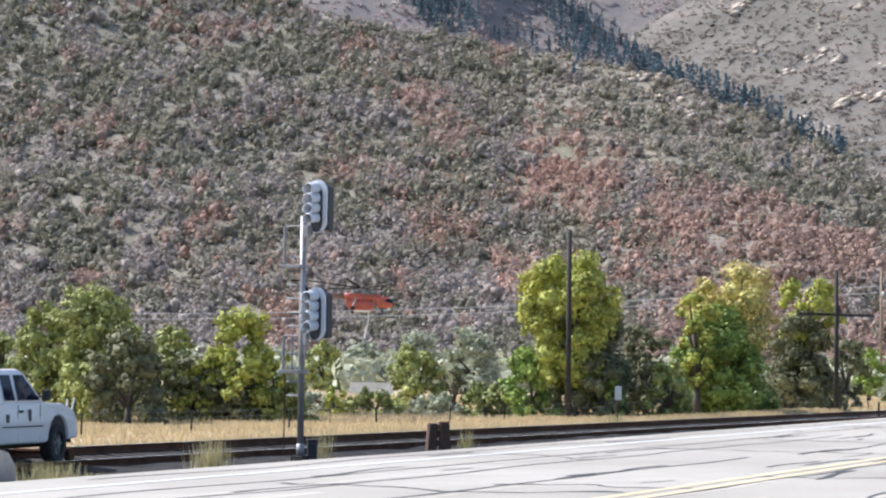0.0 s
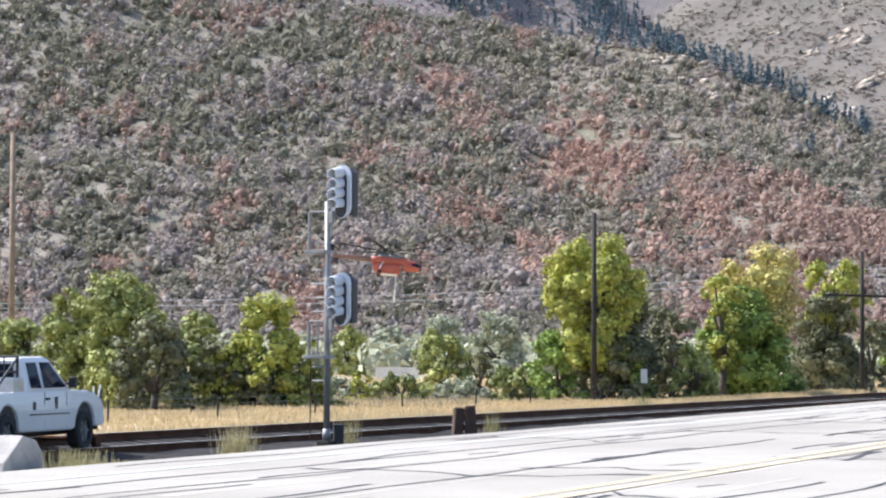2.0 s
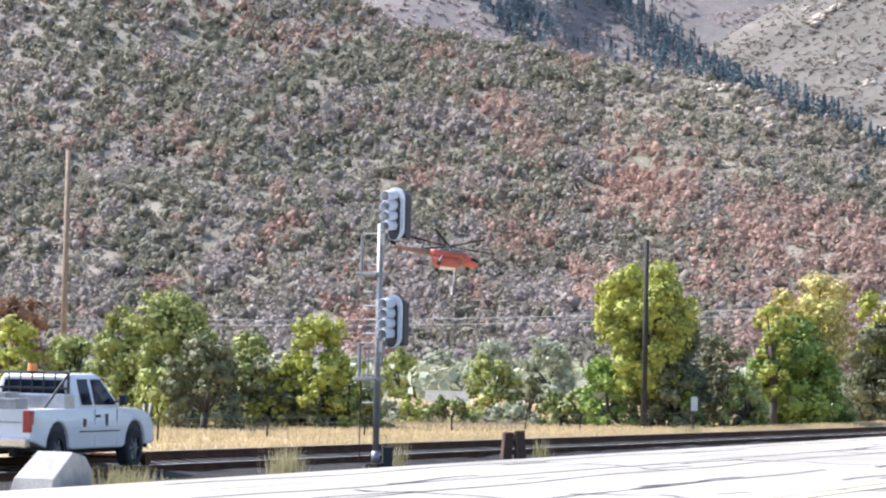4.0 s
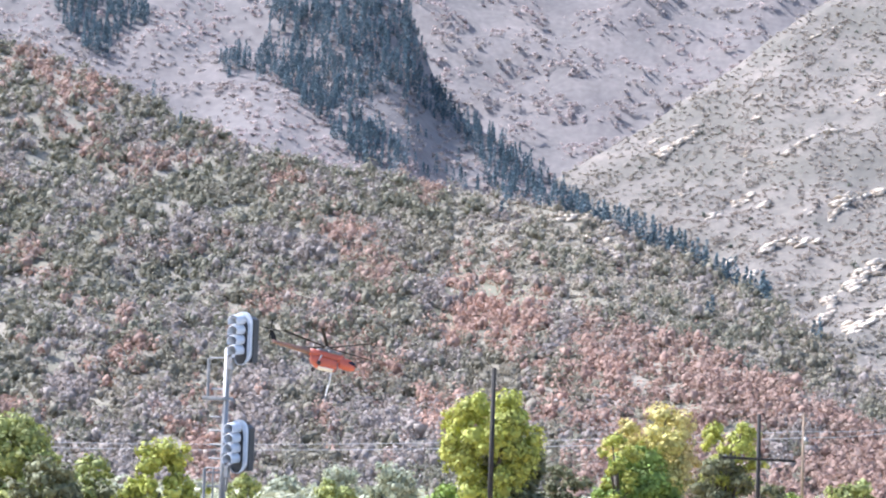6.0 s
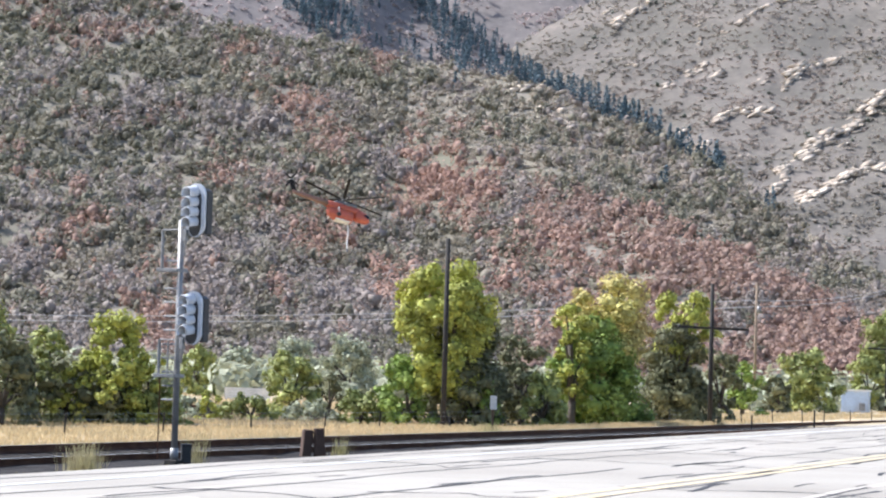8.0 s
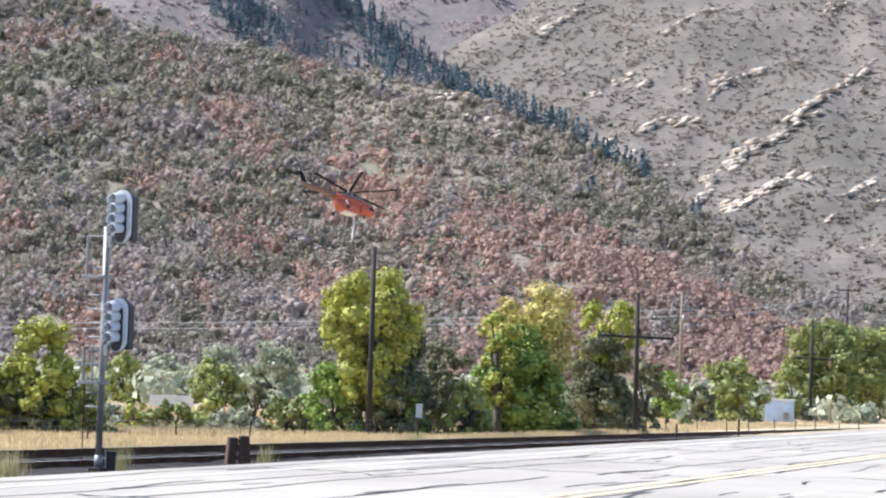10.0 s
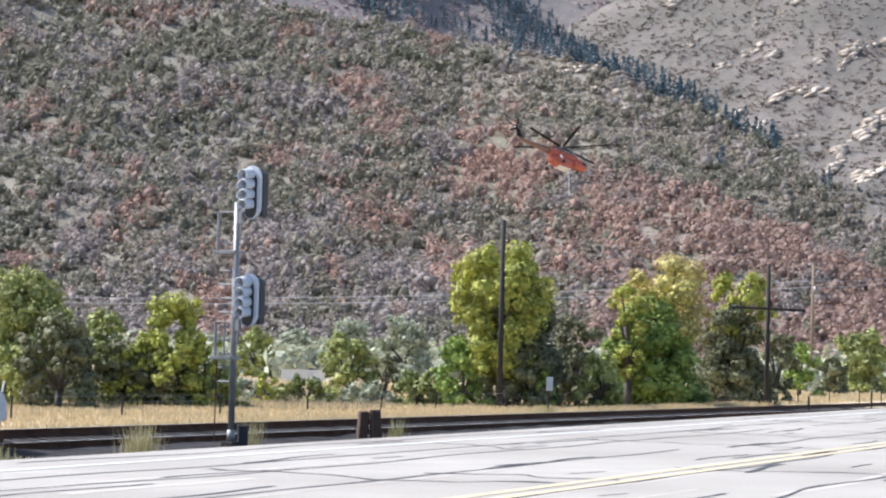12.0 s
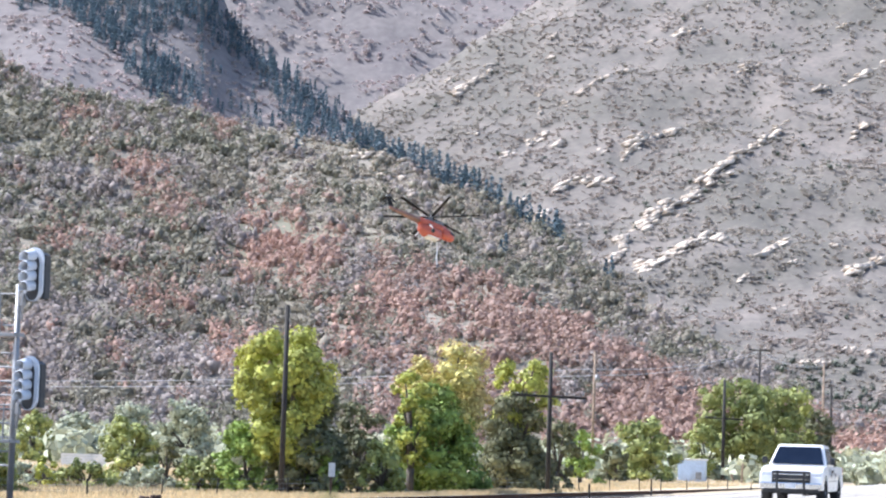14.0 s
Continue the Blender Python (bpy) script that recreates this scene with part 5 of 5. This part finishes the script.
def boxy_car(label, paint):
    """A small upright crossover."""
    t = thing("crossover_car", Matrix(), label, "car")
    fx, rx, r = 1.28, -1.29, 0.335
    low = [(-2.02, 0.42), (-2.06, 0.75), (-2.0, 1.03), (0.9, 1.05), (1.15, 1.05), (1.75, 0.98), (1.98, 0.84), (2.06, 0.60), (2.02, 0.34), (1.72, 0.30)]
    low += arch(fx, 0.40, 0.32)[::-1] + [(0.8, 0.27), (-0.8, 0.27)] + arch(rx, 0.40, 0.32)[::-1] + [(-1.8, 0.34)]
    part("body", prism(B(), low, 0.90, (0.75, 1.08, 0.84), 0.06), paint, t, "glossy metallic body")
    cab = [(-1.98, 1.02), (-1.90, 1.45), (-1.72, 1.58), (-0.6, 1.62), (0.22, 1.60), (0.42, 1.54), (1.12, 1.04)]
    part("cab", prism(B(), cab, 0.84, (1.05, 1.6, 0.66), 0.10), paint, t, "glossy cabin and roof")
    part("windscreen", slab(B(), [(1.11, -0.74, 1.08), (1.11, 0.74, 1.08), (0.50, 0.61, 1.52), (0.50, -0.61, 1.52)], 0.015), M_GLASS, t, "dark windscreen")
    part("rear_window", slab(B(), [(-1.985, 0.66, 1.12), (-1.985, -0.66, 1.12), (-1.92, -0.56, 1.46), (-1.92, 0.56, 1.46)], 0.012), M_GLASS, t, "dark rear window")
    for y in (-1, 1):
        tp = lambda z: (0.84 + (0.66 - 0.84) * min(1, max(0, (z - 1.05) / 0.55)) + 0.004) * y
        for nm, pts in (("front_side_window", [(-0.18, 1.10), (-0.18, 1.50), (0.36, 1.48), (0.86, 1.10)]), ("rear_side_window", [(-1.20, 1.12), (-1.16, 1.48), (-0.26, 1.50), (-0.26, 1.10)]), ("quarter_window", [(-1.72, 1.16), (-1.66, 1.44), (-1.30, 1.47), (-1.32, 1.14)])):
            part(nm, panel(B(), [(x, z, tp(z)) for x, z in pts], 0.0001 * y, 0.012), M_GLASS, t, "dark side glass")
        part("wing_mirror", rod(box(B(), (0.82, 1.0 * y, 1.13), (0.12, 0.20, 0.14), 0.03), (0.82, 0.83 * y, 1.08), (0.82, 0.95 * y, 1.12), 0.025), paint, t)
        part("headlight", box(B(), (1.86, 0.66 * y, 0.86), (0.24, 0.38, 0.15), 0.05), M_LENS, t, "clear swept headlight")
        part("fog_lamp", rod(B(), (2.0, 0.68 * y, 0.52), (2.06, 0.68 * y, 0.52), 0.075, 0.06, 14), M_LENS, t, "round fog lamp")
        part("tail_lamp", box(B(), (-1.98, 0.70 * y, 1.08), (0.07, 0.12, 0.42), 0.02), M_RED, t, "red tail lamp")
        part("door_handle", box(B(), (-0.08, 0.905 * y, 0.90), (0.16, 0.03, 0.04), 0.01), paint, t)
        part("side_moulding", box(B(), (0.0, 0.905 * y, 0.46), (1.7, 0.03, 0.10), 0.01), M_TRIM, t, "black side moulding")
        for x in (0.86, -0.22, -1.0):
            part("door_seam", box(B(), (x, 0.899 * y, 0.74), (0.012, 0.012, 0.62)), M_TRIM, t)
        part("roof_rail", rod(B(), (-1.5, 0.6 * y, 1.63), (0.2, 0.6 * y, 1.64), 0.022), M_TRIM, t)
    part("grille", box(B(), (2.03, 0, 0.82), (0.05, 0.80, 0.07), 0.02), M_TRIM, t, "slim black grille")
    part("lower_intake", box(B(), (2.05, 0, 0.56), (0.05, 1.12, 0.20), 0.03), M_TRIM, t, "wide black lower intake")
    part("skid_trim", box(B(), (2.04, 0, 0.36), (0.06, 1.3, 0.07), 0.02), M_HOOD, t, "silver bumper trim")
    part("front_plate", box(B(), (2.085, 0, 0.57), (0.02, 0.32, 0.16), 0.005), M_PLATE, t)
    part("underbody", box(B(), (0, 0, 0.30), (3.7, 1.5, 0.12), 0.02), M_TRIM, t)
    for x in (fx, rx):
        part("wheel_well", box(B(), (x, 0, 0.55), (0.78, 1.70, 0.40)), M_TRIM, t)
        for y in (-0.79, 0.79):
            wheel(t, x, y, r, 0.22, M_ALLOY, 10)
    return t


# ---- helicopter: x forward, z up; the origin in the airframe below the rotor hub ----
def blob(bm, rings, seg=16):
    """A closed skin over rings (x, centre z, half width, half height)."""
    rows = []
    for x, z, w, h in rings:
        rows.append([bm.verts.new((x, w * math.copysign(abs(math.cos(2 * math.pi * i / seg)) ** 0.7, math.cos(2 * math.pi * i / seg)), z + h * math.copysign(abs(math.sin(2 * math.pi * i / seg)) ** 0.7, math.sin(2 * math.pi * i / seg)))) for i in range(seg)])
    for a, b in zip(rows, rows[1:]):
        for i in range(seg):
            j = (i + 1) % seg
            bm.faces.new((a[i], a[j], b[j], b[i]))
    bm.faces.new(rows[0])
    bm.faces.new(rows[-1][::-1])
    bmesh.ops.recalc_face_normals(bm, faces=bm.faces)
    return bm


def helicopter():
    h = thing("crane_helicopter", Matrix(), "orange firefighting crane helicopter with a hanging snorkel hose", "helicopter")
    part("spine", blob(B(), [(4.2, 0.4, 0.8, 0.8), (2.5, 0.5, 1.0, 0.9), (-2.5, 0.5, 0.95, 0.85), (-4.0, 0.6, 0.85, 0.75)]), M_ORANGE, h, "orange upper airframe", True)
    part("tail_boom", blob(B(), [(-3.9, 0.62, 0.8, 0.7), (-6.5, 0.75, 0.62, 0.58), (-11.5, 1.0, 0.42, 0.42), (-12.8, 1.15, 0.32, 0.35)]), M_BOOM_SHADED, h, "long tail boom, its orange darkened for shade", True)
    cab = part("cockpit", blob(B(), [(7.0, -0.9, 0.30, 0.35), (6.6, -0.8, 0.85, 0.85), (5.8, -0.6, 1.08, 1.2), (4.4, -0.5, 1.10, 1.3), (3.4, -0.4, 1.0, 1.2), (3.1, -0.3, 0.8, 0.9)]), M_ORANGE, h, "orange bulbous cockpit", True)
    part("nose_glass", blob(B(), [(7.04, -0.75, 0.20, 0.25), (6.66, -0.55, 0.84, 0.62), (5.95, -0.35, 1.10, 0.72), (5.2, -0.3, 1.13, 0.60)]), M_GLASS, cab, "dark cockpit glazing", True)
    part("water_tank", blob(B(), [(2.7, -1.3, 0.8, 0.7), (2.4, -1.4, 1.25, 1.3), (-1.8, -1.4, 1.3, 1.35), (-3.2, -1.0, 1.1, 0.9), (-3.6, -0.7, 0.6, 0.5)]), M_ORANGE, h, "orange belly water tank", True)
    part("tank_band", box(B(), (0.2, 0, -2.65), (3.6, 1.9, 0.3), 0.05), M_PALE, h, "pale lower edge of the tank")
    for y in (-1, 1):
        part("engine", blob(B(), [(3.2, 1.35, 0.25, 0.25), (2.9, 1.35, 0.42, 0.42), (0.6, 1.35, 0.42, 0.42), (0.1, 1.4, 0.3, 0.3)]), M_HELI_GREY, h, "grey turbine cowling", True).matrix_local = pose(0, 0.62 * y, 0)
        leg = rod(rod(B(), (-1.2, 0.7 * y, 0.2), (-2.0, 2.9 * y, -1.6), 0.20, 0.12), (-2.0, 2.9 * y, -1.6), (-2.0, 3.0 * y, -2.3), 0.10)
        part("gear_leg", leg, M_PALE, h, "pale landing gear strut", True)
        part("main_wheel", rod(B(), (-2.0, 2.85 * y, -2.4), (-2.0, 3.15 * y, -2.4), 0.48, None, 18), M_TYRE, h)
    part("nose_wheel", rod(rod(B(), (4.6, 0, -1.5), (4.6, 0, -2.3), 0.08), (4.6, -0.15, -2.4), (4.6, 0.15, -2.4), 0.34, None, 16), M_TYRE, h)
    part("gearbox", blob(B(), [(1.6, 1.5, 0.3, 0.3), (1.2, 1.5, 0.6, 0.55), (-1.6, 1.4, 0.6, 0.5), (-2.4, 1.25, 0.3, 0.25)]), M_HELI_GREY, h, "grey gearbox fairing", True)
    part("fin", prism(B(), [(-11.6, 1.2), (-12.9, 1.3), (-14.0, 3.9), (-13.0, 3.9)], 0.16, None, 0.05), M_BLADE, h, "dark swept tail fin")
    part("fin_tip", box(B(), (-13.45, 0, 3.75), (1.0, 0.40, 0.42), 0.08), M_PALE, h, "white fin tip")
    part("stabiliser", box(B(), (-13.3, 1.2, 3.7), (0.9, 2.4, 0.12), 0.03), M_BLADE, h, "dark tailplane")
    part("mast", rod(B(), (0, 0, 1.6), (0, 0, 2.5), 0.22, 0.2, 12), M_HELI_GREY, h)
    rotor = new("main_rotor")
    rotor.parent = h
    part("hub", rod(rod(B(), (0, 0, -0.15), (0, 0, 0.25), 0.6, 0.5, 16), (0, 0, 0.25), (0, 0, 0.45), 0.3, 0.2, 12), M_HELI_GREY, rotor, "grey rotor hub")
    for i in range(6):
        a = math.radians(60 * i)
        bm = box(B(), (6.1, 0, 0.22), (10.4, 0.72, 0.12), 0.03, pose(0, 0, 0, 6, -2.5))
        rod(bm, (0.4, 0, 0.05), (1.2, 0, 0.08), 0.13)
        part("blade", bm, M_BLADE, rotor, "dark rotor blade").matrix_local = Matrix.Rotation(a, 4, "Z")
    tail = new("tail_rotor")
    tail.parent = h
    for i in range(4):
        bm = box(B(), (1.25, 0, 0), (2.2, 0.05, 0.30), 0.01)
        part("tail_blade", bm, M_BLADE, tail, "dark tail rotor blade").matrix_local = Matrix.Rotation(math.radians(90 * i), 4, "Y")
    part("tail_hub", rod(B(), (0, -0.25, 0), (0, 0.35, 0), 0.16, None, 10), M_HELI_GREY, tail)
    hose = new("snorkel")
    hose.parent = h
    hb = B()
    prev = Vector((0, 0, 0))
    for i in range(1, 13):
        p = Vector((0.10 * math.sin(i * 0.5) - 0.003 * i * i, 0.06 * math.cos(i * 0.7) - 0.06, -0.52 * i))
        rod(hb, prev, p, 0.19, 0.18, 9)
        prev = p
    part("hose", hb, M_PALE, hose, "pale flexible suction hose", True)
    part("strainer", rod(B(), prev, prev + Vector((-0.05, 0, -0.7)), 0.22, 0.26, 10), M_HELI_GREY, hose, "dark strainer end")
    return h, rotor, tail, hose


build_ground()
build_road()
build_hills()
build_cover()
build_trees()
build_grass()
build_signal()
build_posts()
build_field_fence()
build_poles()

parked = pickup("white railway service pickup with amber beacon parked on the track", True)
parked.matrix_world = Matrix.Translation(road(43.95, 25.80, -0.48)) @ pose(0, 0, 0, 0, 0, ROAD_TURN + 5) @ Matrix.Scale(0.93, 4)
oncoming = pickup("white pickup driving along the highway", False)
crossover = boxy_car("blue-grey boxy crossover driving along the highway", M_SUV)
far_car = boxy_car("small white car far along the highway", M_TRUCK)
heli, rotor, tail_rotor, snorkel = helicopter()
heli.scale = (0.93,) * 3
crossover.scale = (0.93,) * 3

build_railway()


def drive(thing_, rows, n, speed_turn, wheels=None):
    walk(thing_, [(t, Matrix.Translation(road(s, n, 0.006)) @ pose(0, 0, 0, 0, 0, ROAD_TURN + 180)) for t, s in rows])
    for w in [c for c in thing_.children if c.name.startswith("wheel") and c.type == "EMPTY"]:
        loc = w.location.copy()
        t0, t1 = wheels
        steps = [(0.0, 0.0)] + [(t0 + i / FPS, i * speed_turn) for i in range(int((t1 - t0) * FPS) + 1)]
        if steps[-1][0] < 13.99:
            steps.append((14.0, steps[-1][1]))
        if steps[1][0] < 0.01:
            steps = steps[1:]
        walk(w, [(t, Matrix.Translation(loc) @ Matrix.Rotation(radians(a), 4, "Y")) for t, a in steps])


def motions():
    # bearing and height (4800ths), heading away, nose down, lean
    H = [(0.0, -432, 112, 6, 1, -6), (0.5, -432, 120, 6, 1, -6), (1.0, -432, 132, 6, 1, -6), (1.5, -431, 142, 6, 2, -6), (2.2, -428, 153, 7, 2, -6), (3.2, -422, 179, 8, 3, -9),
         (4.3, -414, 209, 9, 3, -13), (5.0, -399, 223, 11, 5, -13), (5.5, -382, 235, 13, 6, -13), (6.0, -363, 247, 15, 7, -13), (6.5, -338, 257, 18, 8, -13), (7.0, -312, 267, 21, 9, -15),
         (7.5, -284, 276, 24, 9, -15), (8.0, -254, 284, 27, 9, -15), (8.5, -221, 291, 29, 9, -15), (9.0, -186, 298, 31, 9, -15), (10.2, -98, 319, 34, 9, -15), (11.3, -15, 341, 36, 9, -15),
         (12.0, 36, 352, 37, 9, -15), (12.5, 73, 362, 38, 9, -15), (13.0, 108, 372, 38, 9, -15), (13.5, 146, 379, 38, 9, -15), (14.0, 184, 386, 38, 9, -15)]
    rows = []
    for t, u, e, head, nose, lean in H:
        nose += 3 * min(1.0, t / 6)
        d = 560 + 1.5 * t
        rows.append((t, Matrix.Translation(at(u, d, EYE + e * d / FOCUS)) @ pose(0, 0, 0, 0, 0, head) @ pose(0, 0, 0, lean, nose)))
    walk(heli, rows)
    turns = [i / FPS for i in range(14 * FPS + 1)]
    walk(rotor, [(t, pose(0, 0, 2.5, 0, 3, 0) @ Matrix.Rotation(radians(37 * t * FPS + 10), 4, "Z")) for t in turns])
    walk(tail_rotor, [(t, Matrix.Translation((-13.6, -0.45, 3.7)) @ Matrix.Rotation(radians(74 * t * FPS), 4, "Y")) for t in turns])
    walk(snorkel, [(t, pose(1.6, 0, -2.6, 3 * math.sin(t * 1.1), -2 - 0.6 * t + 5 * math.sin(t * 1.3 + 1), 0)) for t in np.linspace(0, 14, 29)])
    # traffic: metres along the road at each time
    drive(crossover, [(t, 43.8 - 28.0 * (t - 5.0)) for t in (0.0, 4.0, 5.0, 6.0, 14.0)], 14.3, 80, (4.0, 6.2))
    drive(oncoming, [(t, 84.4 + 3.0 - 26.0 * (t - 14.0)) for t in (0.0, 7.0, 13.0, 14.0)], 10.9, 80, (13.0, 14.0))
    drive(far_car, [(t, 290 - 26.0 * (t - 14.0)) for t in (0.0, 7.0, 13.0, 14.0)], 10.9, 80, (13.0, 14.0))


motions()
